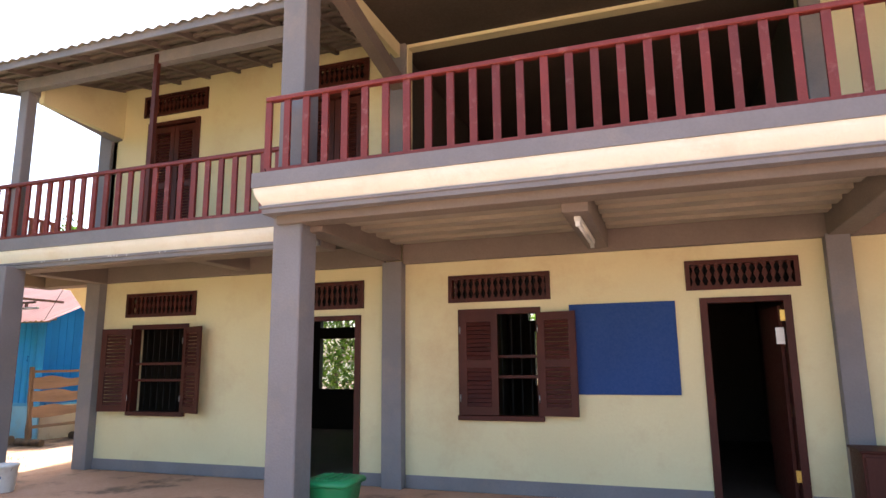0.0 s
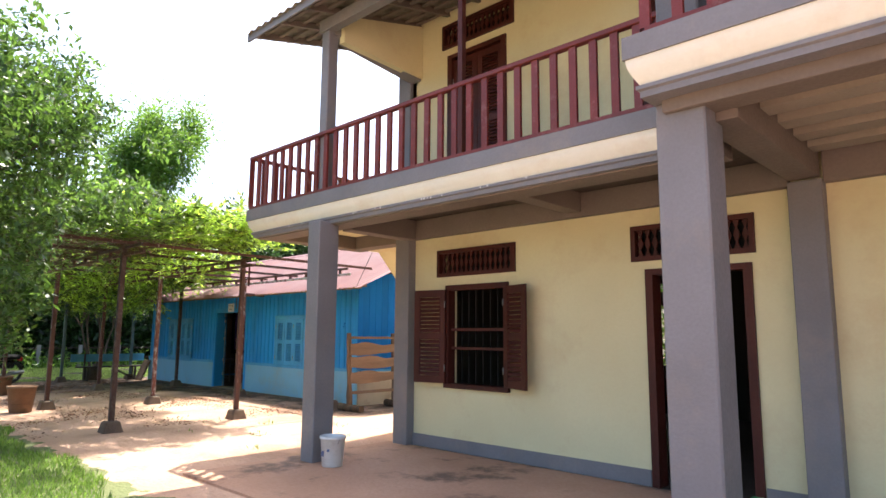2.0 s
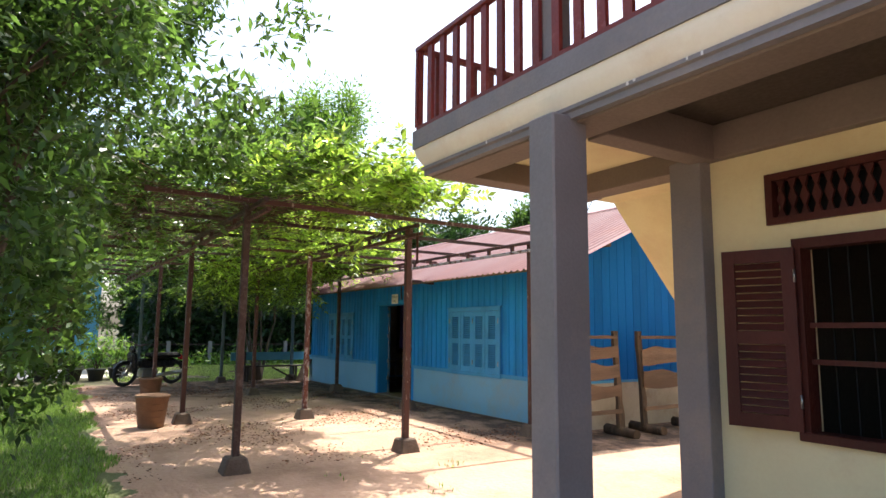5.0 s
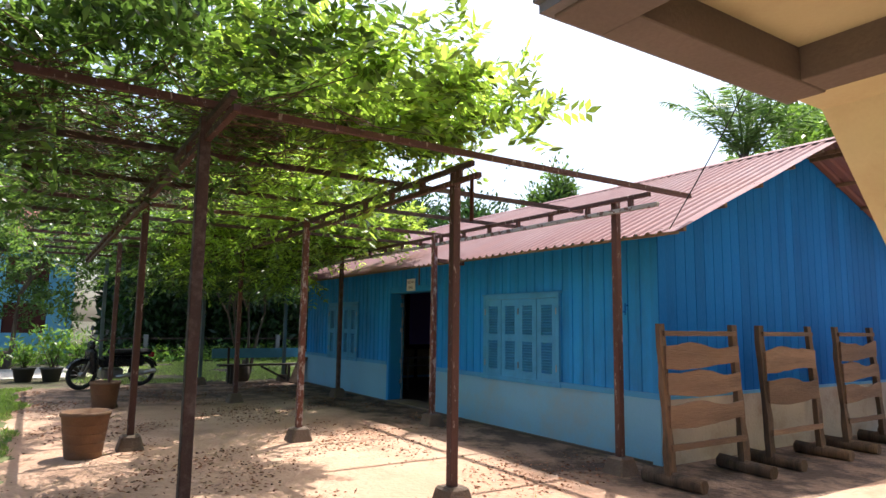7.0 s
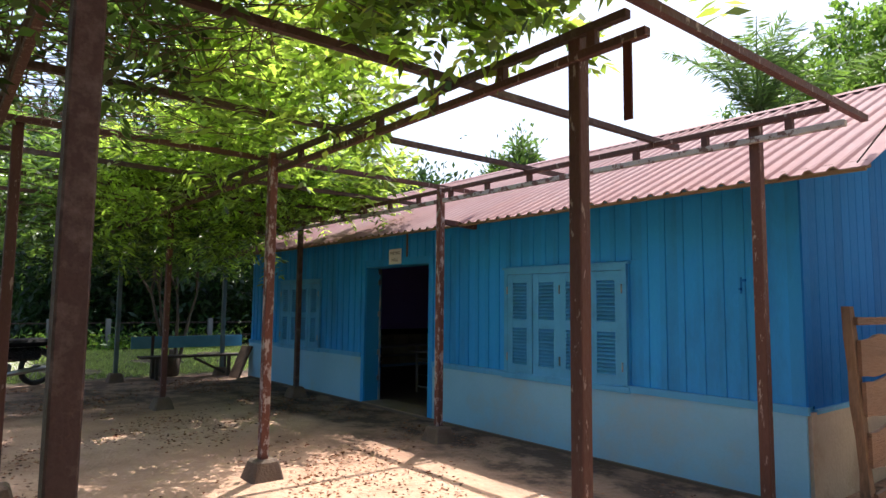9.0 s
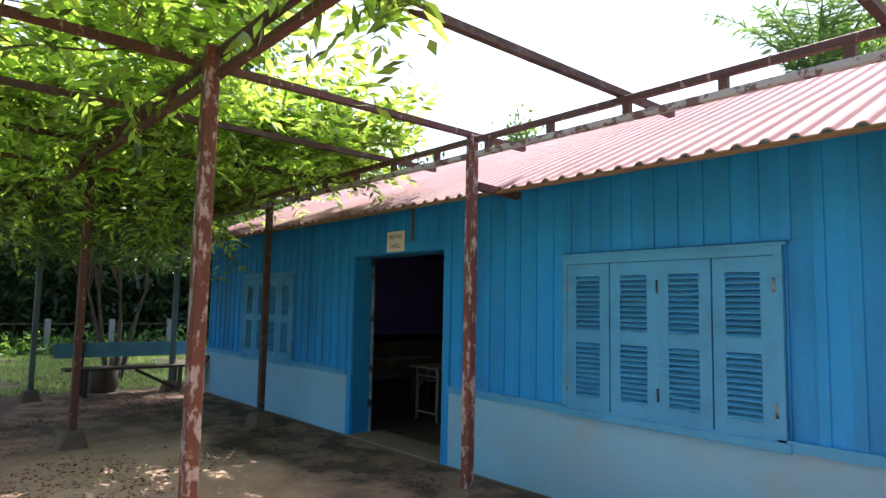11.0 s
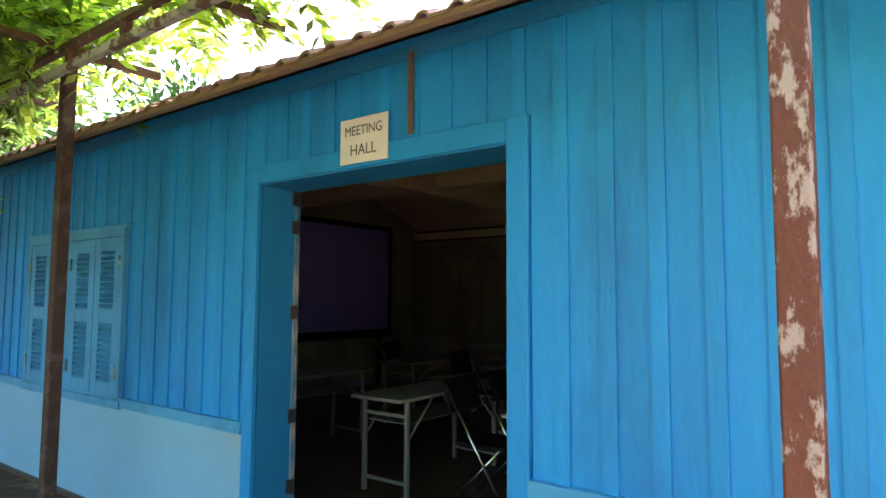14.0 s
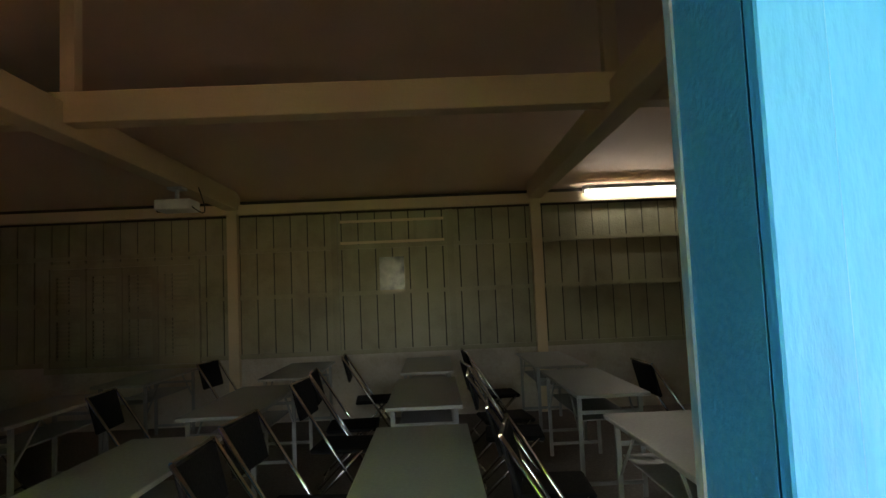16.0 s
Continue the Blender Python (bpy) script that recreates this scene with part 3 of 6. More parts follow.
# roofs of the house
def corrugated(x0, x1, rows, pitch=0.18, height=0.035, thick=0.008):
    """A wavy sheet along x; rows are (y, z) from the eave upwards."""
    bm = bmesh.new()
    n = int((x1 - x0) / pitch * 6)
    tops, lows = [], []
    for y, z in rows:
        t, l = [], []
        for i in range(n + 1):
            x = x0 + (x1 - x0) * i / n
            h = height * 0.5 * (1 + math.cos(2 * math.pi * (x - x0) / pitch))
            t.append(bm.verts.new((x, y, z + h)))
            l.append(bm.verts.new((x, y, z + h - thick)))
        tops.append(t)
        lows.append(l)
    for a, b, flip in [(tops[i], tops[i + 1], 0) for i in range(len(rows) - 1)] + [(lows[i], lows[i + 1], 1) for i in range(len(rows) - 1)]:
        for i in range(n):
            q = (a[i], a[i + 1], b[i + 1], b[i])
            f = bm.faces.new(q[::-1] if flip else q)
            f.smooth = True
    for a, b in ((tops[0], lows[0]), (lows[-1], tops[-1])):
        for i in range(n):
            bm.faces.new((b[i], b[i + 1], a[i + 1], a[i]))
    return bm


SL = 0.24
part("roof", corrugated(-9.68, -3.3, [(5.84 + i * 0.6, 5.68 + i * 0.6 * SL) for i in range(9)]), ROOF_GREY, house, "grey corrugated fibre roof sheets")
part("roof", corrugated(-3.7, 9, [(4.6 + i * 0.8, 6.25 + i * 0.8 * SL) for i in range(8)]), ROOF_GREY, house)
part("eave_board", boxes((-9.66, -3.4, 5.88, 5.905, 5.60, 5.70)), GREY, house)
part("eave_beam", boxes((-8.53, -3.62, 6.30, 6.42, 5.50, 5.66)), GREY, house)
for i in range(11):
    bm = bmesh.new()
    x = -9.45 + i * 0.58
    bar(bm, (x, 5.9, 5.64), (x, 7.95, 5.64 + 2.05 * SL), 0.05, 0.08)
    part("rafter", bm, GREY_DARK, house)
for i in range(9):
    y = 6.0 + i * 0.23
    z = 5.62 + (y - 5.84) * SL + 0.035
    part("purlin", boxes((-9.6, -3.4, y, y + 0.05, z - 0.02, z + 0.012)), GREY_DARK, house)
gab = bmesh.new()
vs = [gab.verts.new(p) for p in ((-8.34, 6.5, 5.36), (-8.34, FACE, 5.3), (-8.34, FACE, 6.12), (-8.34, 6.5, 5.72))]
ws = [gab.verts.new((v.co.x + 0.1, v.co.y, v.co.z)) for v in vs]
gab.faces.new(vs)
gab.faces.new(ws[::-1])
for i in range(4):
    gab.faces.new((vs[i], vs[(i + 1) % 4], ws[(i + 1) % 4], ws[i]))
part("gable_infill", gab, CREAM, house)
bm = bmesh.new()
bar(bm, (-8.42, 6.4, 5.54), (-8.36, FACE, 5.34), 0.2, 0.14)
part("tie_beam", bm, GREY, house)
bm = bmesh.new()
bar(bm, (-3.24, 5.7, 5.95), (-3.24, FACE, 5.45), 0.16, 0.2)
part("tie_beam", bm, GREY_DARK, house)
part("gable_infill", boxes((-3.28, -3.2, 6.3, FACE, 5.85, 6.7)), CREAM, house)
part("porch_ceiling", boxes((-3.2, 9, 5.0, FACE, 6.05, 6.09)), SHADED_CEILING, house)

# outside stair at the end of the house
stair = thing("outside_stair", "cream concrete outside stair down the end of the house", "stairs")
bm = bmesh.new()
pr = [(8.29, 3.2), (8.29, 2.92), (8.70, 2.92), (11.45, 0.0), (11.9, 0.0), (8.88, 3.2)]
a = [bm.verts.new((-10.02, y, z)) for y, z in pr]
b = [bm.verts.new((-8.6, y, z)) for y, z in pr]
bm.faces.new(a)
bm.faces.new(b[::-1])
for i in range(len(pr)):
    bm.faces.new((a[i], a[(i + 1) % len(pr)], b[(i + 1) % len(pr)], b[i]))
part("flight", bm, CREAM, stair)
me = to_mesh("tread", boxes((-9.98, -8.64, 0, 0.30, 0, 0.05)), CONCRETE)
for i in range(15):
    piece("tread", me, stair, Matrix.Translation((0, 8.90 + i * 0.19, 2.99 - i * 0.2015)))


# windows and doors of the house
def shutter_leaf(parent, hinge, width, z0, z1, angle, side, material, banks=2, slats=9, t=0.032):
    """A louvred leaf that swings round its hinge; side +1: it reaches to the right of the hinge when closed."""
    m = Matrix.Translation((*hinge, z0)) @ Matrix.Rotation(radians(angle), 4, "Z")
    h = z1 - z0
    st, rl = 0.085, 0.095
    u0, u1 = (0, width) if side > 0 else (-width, 0)
    bm = bmesh.new()
    dims = [(u0, u0 + st, -t / 2, t / 2, 0, h), (u1 - st, u1, -t / 2, t / 2, 0, h)]
    gap = (h - rl * (banks + 1)) / banks
    for i in range(banks + 1):
        z = i * (gap + rl)
        dims.append((u0 + st, u1 - st, -t / 2 + 0.002, t / 2 - 0.002, z, z + rl))
    leaf = part("shutter", boxes(*dims), material, parent)
    leaf.matrix_basis = m
    sl = bmesh.new()
    box(sl, u0 + st - 0.005, u1 - st + 0.005, -0.024, 0.024, -0.004, 0.004, Matrix.Rotation(radians(62 if material == MAROON else 38), 4, "X"))
    me = to_mesh("slat", sl, material)
    for i in range(banks):
        for j in range(slats):
            piece("slat", me, leaf, Matrix.Translation((0, 0, rl + i * (gap + rl) + gap * (j + 0.5) / slats)))
    for z in (0.16 * h, 0.84 * h):
        hb = bmesh.new()
        tube(hb, (0, -t / 2 - 0.006, z - 0.045), (0, -t / 2 - 0.006, z + 0.045), 0.009, n=6)
        part("hinge", hb, STEEL, leaf)
    return leaf


def transom(name, x0, x1, z0, z1, y=FACE):
    v = thing(name, "maroon wooden ventilation grille above an opening", "vent", kind="structure")
    f = 0.05
    part("frame", boxes((x0, x1, y - 0.03, y + 0.06, z0, z0 + f), (x0, x1, y - 0.03, y + 0.06, z1 - f, z1), (x0, x0 + f, y - 0.03, y + 0.06, z0 + f, z1 - f), (x1 - f, x1, y - 0.03, y + 0.06, z0 + f, z1 - f)), MAROON, v)
    # added black sheet stands for the darkness behind the grille
    part("backing", boxes((x0 + f, x1 - f, y + 0.16, y + 0.18, z0 + f, z1 - f)), BLACK_SEAT_AND_SHADE, v)
    # wavy flat balusters
    bm = bmesh.new()
    hh = z1 - z0 - 2 * f
    prev = None
    for i in range(9):
        z = z0 + f + hh * i / 8
        w = 0.019 + 0.012 * math.cos(i / 8 * 4 * math.pi)
        row = [bm.verts.new((s * w, yy, z)) for s, yy in ((-1, y + 0.015), (1, y + 0.015), (1, y + 0.04), (-1, y + 0.04))]
        if prev:
            for k in range(4):
                bm.faces.new((prev[k], prev[(k + 1) % 4], row[(k + 1) % 4], row[k]))
        prev = row
    me = to_mesh("baluster", bm, MAROON)
    n = int((x1 - x0) / 0.085)
    for i in range(n):
        piece("baluster", me, v, Matrix.Translation((x0 + f + (x1 - x0 - 2 * f) * (i + 0.5) / n, 0, 0)))
    return v


def casement(name, x0, x1, z0, z1, label, y=FACE):
    """A window frame with rails and upright bars behind the shutters."""
    w = thing(name, label, "window", kind="structure")
    f = 0.07
    part("window_frame", boxes((x0 - 0.04, x1 + 0.04, y - 0.035, y + 0.1, z1, z1 + f), (x0 - 0.04, x0 + 0.02, y - 0.035, y + 0.1, z0, z1), (x1 - 0.02, x1 + 0.04, y - 0.035, y + 0.1, z0, z1)), MAROON, w)
    part("window_sill", boxes((x0 - 0.05, x1 + 0.05, y - 0.06, y + 0.1, z0 - 0.06, z0), bevel=0.006), MAROON, w)
    for f0 in (0.36, 0.56):
        z = z0 + (z1 - z0) * f0
        part("rail", boxes((x0 + 0.02, x1 - 0.02, y + 0.03, y + 0.07, z, z + 0.035)), MAROON, w)
    me = to_mesh("bar", boxes((-0.005, 0.005, y + 0.13, y + 0.14, z0, z1)), BLACK_SEAT_AND_SHADE)
    for i in range(7):
        piece("bar", me, w, Matrix.Translation((x0 + (x1 - x0) * (i + 1) / 8, 0, 0)))
    return w


w1 = casement("window_1", W1[0], W1[1], 0.89, 2.12, "maroon wooden window with both louvred shutters open")
shutter_leaf(w1, (W1[0] - 0.01, FACE - 0.06), 0.48, 0.89, 2.13, 14, -1, MAROON)
shutter_leaf(w1, (W1[1] + 0.01, FACE - 0.06), 0.47, 0.89, 2.13, -20, 1, MAROON)
w2 = casement("window_2", W2[0], W2[1], 0.93, 2.17, "maroon wooden window with one shutter shut and one open")
shutter_leaf(w2, (W2[0] + 0.0, FACE - 0.06), 0.49, 0.94, 2.17, -3, 1, MAROON)
shutter_leaf(w2, (W2[1] + 0.01, FACE - 0.06), 0.47, 0.94, 2.17, -10, 1, MAROON)
transom("vent_1", -7.89, -6.55, 2.31, 2.68)
transom("vent_2", -5.0, -3.75, 2.31, 2.69)
transom("vent_3", -2.53, -1.21, 2.33, 2.68)
transom("vent_4", 0.35, 1.52, 2.36, 2.70)
transom("vent_5", -7.82, -6.54, 5.60, 5.96)
transom("vent_6", -4.88, -3.70, 5.60, 5.96)


def door_frame(name, x0, x1, z0, z1, label, y=FACE):
    d = thing(name, label, "door", kind="structure")
    part("door_frame", boxes((x0 - 0.05, x1 + 0.05, y - 0.03, y + 0.16, z1, z1 + 0.06), (x0 - 0.05, x0 + 0.03, y - 0.03, y + 0.16, z0, z1), (x1 - 0.03, x1 + 0.05, y - 0.03, y + 0.16, z0, z1)), MAROON, d)
    return d


d1 = door_frame("door_1", D1[0], D1[1], 0.02, 2.16, "open maroon doorway into a dim room")
d2 = door_frame("door_2", D2[0], D2[1], 0.02, 2.21, "open maroon doorway into a dark room")
leaf = part("door_leaf", boxes((0, 0.80, -0.02, 0.02, 0, 2.14), bevel=0.004), MAROON, d2)
leaf.matrix_basis = Matrix.Translation((D2[1] - 0.05, FACE + 0.17, 0.03)) @ Matrix.Rotation(radians(96), 4, "Z")
for z in (0.25, 1.0, 1.75):
    hb = bmesh.new()
    tube(hb, (-0.01, -0.03, z - 0.07), (-0.01, -0.03, z + 0.07), 0.014, n=8)
    box(hb, -0.005, 0.05, -0.026, -0.021, z - 0.07, z + 0.07)
    part("hinge", hb, mat("brass", (0.6, 0.42, 0.12), None, 0.35, metal=1.0) if z < 0.3 else bpy.data.materials["brass"], leaf)
for z in (0.37, 2.05):
    part("hinge", boxes((D2[1] - 0.075, D2[1] - 0.032, FACE - 0.012, FACE - 0.004, z - 0.06, z + 0.06), (D2[1] - 0.034, D2[1] - 0.03, FACE - 0.03, FACE - 0.004, z - 0.06, z + 0.06)), bpy.data.materials["brass"], d2, "yellow brass hinge plate")
part("notice", boxes((D2[1] - 0.13, D2[1] - 0.045, FACE + 0.02, FACE + 0.022, 1.74, 1.92)), PAPER, d2, "small pale paper notice")
cab = thing("low_cabinet", "dark maroon wooden cabinet standing against the cream wall", "cabinet", Matrix.Translation((1.71, 7.2, 0.026)))
part("body", boxes((0.02, 0.62, 0.02, 0.46, 0.0, 0.69), bevel=0.006), MAROON, cab)
part("top", boxes((0.0, 0.64, 0.0, 0.48, 0.69, 0.715), bevel=0.008), MAROON, cab)
for x in (0.04, 0.325):
    d = part("door", boxes((x, x + 0.275, 0.004, 0.0195, 0.05, 0.66), bevel=0.004), MAROON, cab)
    part("handle", boxes((0.295 if x < 0.1 else 0.335, 0.303 if x < 0.1 else 0.343, -0.012, 0.0035, 0.34, 0.42)), STEEL, d)
for nm, x0, x1 in (("door_3", -7.66, -6.72), ("door_4", -4.74, -3.80)):
    d = door_frame(nm, x0, x1, 3.38, 5.42, "shut maroon louvred double door on the balcony")
    shutter_leaf(d, (x0 + 0.03, FACE + 0.03), (x1 - x0) / 2 - 0.035, 3.42, 5.40, 0, 1, MAROON, slats=18)
    shutter_leaf(d, (x1 - 0.03, FACE + 0.03), (x1 - x0) / 2 - 0.035, 3.42, 5.40, 0, -1, MAROON, slats=18)

nb = thing("notice_board", "plain dark blue notice board fixed on the cream wall", "notice board")
part("panel", boxes((-0.97, 0.20, FACE - 0.02, FACE - 0.002, 1.21, 2.23)), BOARD_BLUE, nb)
part("frame", boxes((-0.99, 0.22, FACE - 0.026, FACE - 0.002, 2.23, 2.25), (-0.99, 0.22, FACE - 0.026, FACE - 0.002, 1.19, 1.21), (-0.99, -0.97, FACE - 0.026, FACE - 0.002, 1.21, 2.23), (0.20, 0.22, FACE - 0.026, FACE - 0.002, 1.21, 2.23)), BOARD_BLUE, nb)


def tube_light(name, m, label, lit):
    t = thing(name, label, "light", m)
    part("housing", boxes((-0.62, 0.62, -0.03, 0.03, 0.0, 0.05), bevel=0.006), WHITE, t)
    bm = bmesh.new()
    tube(bm, (-0.59, 0, -0.025), (0.59, 0, -0.025), 0.014, n=10)
    if lit:
        g = bpy.data.materials.new("glowing_tube")
        g.use_nodes = True
        g.node_tree.nodes["Principled BSDF"].inputs["Emission Color"].default_value = (0.9, 0.95, 1, 1)
        g.node_tree.nodes["Principled BSDF"].inputs["Emission Strength"].default_value = lit
        part("lamp_tube", bm, g, t)
    else:
        part("lamp_tube", bm, WHITE, t)
    for s in (-1, 1):
        part("socket", boxes((s * 0.605 - 0.014, s * 0.605 + 0.014, -0.02, 0.02, -0.045, 0.0)), WHITE, t)
    return t


tube_light("tube_light", Matrix.Translation((-0.60, 6.6, 2.85)) @ Matrix.Rotation(radians(90), 4, "Z"), "unlit white tube light under a balcony beam", 0)


# ---- the blue meeting hall ----
HX0, HX1, HY0, HY1 = -23.7, -12.74, 10.51, 17.42
WT = 0.12
hall = thing("meeting_hall", "single-storey blue timber-clad hall with a faded red roof", "building")
RS, REAR_SLOPE = 0.447, 0.372
RIDGE_Y = 13.68


def roof_z(y):
    return 2.50 + RS * (min(y, RIDGE_Y) - 10.05) - REAR_SLOPE * max(0.0, y - RIDGE_Y)


DOOR = (-19.15, -17.52)
WA, WB = (-16.03, -14.34), (-22.24, -20.62)
SILL, HEAD, PL = 0.765, 1.965, 0.735
holes = [(DOOR[0], DOOR[1], 0, 2.12), (WA[0] + 0.05, WA[1] - 0.05, SILL + 0.05, HEAD - 0.05), (WB[0] + 0.05, WB[1] - 0.05, SILL + 0.05, HEAD - 0.05)]
part("front_wall", cut_wall("x", HY0, HY0 + WT, HX0, HX1, PL, 2.705, holes), BLUE, hall)
part("plinth", boxes((HX0 - 0.02, DOOR[0] - 0.09, HY0 - 0.03, HY0 + WT, -0.05, PL), (DOOR[1] + 0.09, HX1 + 0.0, HY0 - 0.03, HY0 + WT, -0.05, PL)), PLINTH, hall)
part("end_plinth", boxes((HX1 - WT, HX1 + 0.03, HY0 + 0.0, HY1, -0.05, PL - 0.002)), PLASTER, hall)
part("end_plinth", boxes((HX0 - 0.03, HX0 + WT, HY0 + WT, HY1, -0.05, PL - 0.002)), PLINTH, hall)
# dark colour puts the shade into the gaps between the inner boards
part("rear_wall", boxes((HX0, HX1, HY1 - WT, HY1, 0, 2.70)), SHADED_ROOM, hall)
part("rear_plaster", boxes((HX0 + WT, HX1 - WT, HY1 - WT - 0.012, HY1 - WT - 0.001, 0.031, 0.795)), PLASTER, hall)


def gable(x0, x1, y0, y1, z0):
    bm = bmesh.new()
    pr = [(y0, z0), (y1, z0), (y1, roof_z(y1) - 0.02), (RIDGE_Y, roof_z(RIDGE_Y) - 0.02), (y0, roof_z(y0) - 0.02)]
    a = [bm.verts.new((x0, y, z)) for y, z in pr]
    b = [bm.verts.new((x1, y, z)) for y, z in pr]
    bm.faces.new(a)
    bm.faces.new(b[::-1])
    for i in range(5):
        bm.faces.new((a[i], a[(i + 1) % 5], b[(i + 1) % 5], b[i]))
    return bm


part("gable_wall", gable(HX1 - WT, HX1, HY0 + WT, HY1, PL), BLUE_SHADED, hall)
part("gable_wall", gable(HX0, HX0 + WT, HY0 + WT, HY1, PL), BLUE, hall)
part("gable_lining", gable(HX0 + WT + 0.002, HX0 + WT + 0.012, HY0 + WT + 0.01, HY1 - WT, PL), INNER_WALL, hall)
part("gable_lining", gable(HX1 - WT - 0.012, HX1 - WT - 0.002, HY0 + WT + 0.01, HY1 - WT, PL), INNER_WALL, hall)


def ribbed(x0, x1, rows, pitch=0.16, thick=0.004):
    """Roof sheet with raised ribs that run down the slope."""
    bm = bmesh.new()
    xs = []
    n = int((x1 - x0) / pitch)
    for i in range(n):
        x = x0 + i * pitch
        xs += [(x, 0), (x + pitch * 0.34, 0), (x + pitch * 0.46, 0.021), (x + pitch * 0.60, 0.027), (x + pitch * 0.72, 0.021), (x + pitch * 0.84, 0)]
    xs.append((x1, 0))
    tops = [[bm.verts.new((x, y, z + h)) for x, h in xs] for y, z in rows]
    lows = [[bm.verts.new((x, y, z + h - thick)) for x, h in xs] for y, z in rows]
    for a, b in zip(tops, tops[1:]):
        for i in range(len(xs) - 1):
            bm.faces.new((a[i], a[i + 1], b[i + 1], b[i]))
    for a, b in zip(lows, lows[1:]):
        for i in range(len(xs) - 1):
            bm.faces.new((b[i], b[i + 1], a[i + 1], a[i]))
    for a, b in ((tops[0], lows[0]), (lows[-1], tops[-1])):
        for i in range(len(xs) - 1):
            bm.faces.new((b[i], b[i + 1], a[i + 1], a[i]))
    return bm


part("roof_slope", ribbed(HX0 - 0.4, -12.11, [(10.02 + (RIDGE_Y - 10.02) * i / 4, roof_z(10.02 + (RIDGE_Y - 10.02) * i / 4) + 0.02 + (0.006 if i in (1, 3) else 0)) for i in range(5)]), ROOF_RED, hall, "faded red ribbed roof sheets")
part("roof_slope", ribbed(HX0 - 0.4, -12.11, [(RIDGE_Y + (17.88 - RIDGE_Y) * i / 4, roof_z(RIDGE_Y + (17.88 - RIDGE_Y) * i / 4) + 0.02) for i in range(5)]), ROOF_RED, hall)
bm = bmesh.new()
rz = roof_z(RIDGE_Y) + 0.055
pr = [(RIDGE_Y - 0.16, rz - 0.16 * RS), (RIDGE_Y, rz), (RIDGE_Y + 0.16, rz - 0.16 * RS), (RIDGE_Y + 0.16, rz - 0.16 * RS - 0.006), (RIDGE_Y, rz - 0.006), (RIDGE_Y - 0.16, rz - 0.16 * RS - 0.006)]
a = [bm.verts.new((HX0 - 0.4, y, z)) for y, z in pr]
b = [bm.verts.new((-12.09, y, z)) for y, z in pr]
bm.faces.new(a)
bm.faces.new(b[::-1])
for i in range(6):
    bm.faces.new((a[i], a[(i + 1) % 6], b[(i + 1) % 6], b[i]))
part("ridge_cap", bm, ROOF_RED, hall)
part("eave_filler", ribbed(HX0 - 0.4, -12.11, [(10.016, roof_z(10.016) + 0.0155), (10.05, roof_z(10.05) + 0.0155)], thick=0.009), mat("tan_eave_timber", (0.24, 0.17, 0.10), (0.16, 0.11, 0.07), 0.85), hall)
part("eave_batten", boxes((HX0 - 0.38, -12.13, 10.035, 10.075, roof_z(10.05) - 0.018, roof_z(10.05) + 0.008)), bpy.data.materials["tan_eave_timber"], hall, "tan timber batten under the roof edge")
part("eave_soffit_plate", boxes((HX0, HX1, HY0 - 0.02, HY0 + 0.0, 2.60, 2.665)), BLUE_DEEP, hall)
# overhang at the gable with battens under it
for s in (0, 1):
    for i in range(6):
        y = 10.2 + i * 0.74 if s == 0 else 17.7 - i * 0.74
        part("verge_batten", boxes((HX1, -12.15, y - 0.025, y + 0.025, roof_z(y) - 0.04, roof_z(y) + 0.012)), OLD_WOOD, hall)
# roof underside inside
for y0, y1 in ((HY0 + 0.01, RIDGE_Y), (RIDGE_Y, HY1 - 0.01)):
    bm = bmesh.new()
    za, zb = roof_z(y0) - 0.03, roof_z(y1) - 0.03
    vs = [bm.verts.new(p) for p in ((HX0 + WT, y0, za), (HX1 - WT, y0, za), (HX1 - WT, y1, zb), (HX0 + WT, y1, zb))]
    ws = [bm.verts.new((v.co.x, v.co.y, v.co.z + 0.02)) for v in vs]
    bm.faces.new(vs)
    bm.faces.new(ws[::-1])
    for i in range(4):
        bm.faces.new((vs[i], vs[(i + 1) % 4], ws[(i + 1) % 4], ws[i]))
    part("ceiling_slope", bm, CEILING, hall)
part("floor_slab", boxes((HX0 + WT, HX1 - WT, HY0 - 0.06, HY1 - WT, -0.04, 0.03)), INNER_FLOOR, hall)
# cement at the door is paler, light through the doorway put in
part("door_threshold", boxes((DOOR[0], DOOR[1], HY0 - 0.062, HY0 + 0.42, 0.0305, 0.045)), mat("worn_lit_threshold_cement", (0.30, 0.22, 0.16), (0.2, 0.145, 0.1), 0.7, 4, 50, 0.8, 0.2), hall, "worn brown cement threshold, doorway light in its colour")
# door casing and deep jambs
dr = thing("door_5", "open double doorway with a deep blue-painted frame", "door", kind="structure")
part("casing", boxes((DOOR[1], DOOR[1] + 0.10, HY0 - 0.035, HY0 - 0.001, 0.0, 2.22), bevel=0.004), BLUE, dr)
part("casing", boxes((DOOR[0] - 0.09, DOOR[0], HY0 - 0.035, HY0 - 0.001, 0.0, 2.22), bevel=0.004), BLUE, dr)
part("casing", boxes((DOOR[0], DOOR[1], HY0 - 0.035, HY0 - 0.001, 2.12, 2.22), bevel=0.004), BLUE, dr)
part("jamb", boxes((DOOR[1] - 0.001, DOOR[1] + 0.05, HY0, HY0 + 0.27, 0.0, 2.119)), BLUE_DEEP, dr)
part("jamb", boxes((DOOR[0] - 0.05, DOOR[0] + 0.001, HY0, HY0 + 0.27, 0.0, 2.14)), BLUE_DEEP, dr)
part("head", boxes((DOOR[0] + 0.0015, DOOR[1] - 0.0015, HY0 - 0.02, HY0 + 0.27, 2.112, 2.119)), BLUE_DEEP, dr)
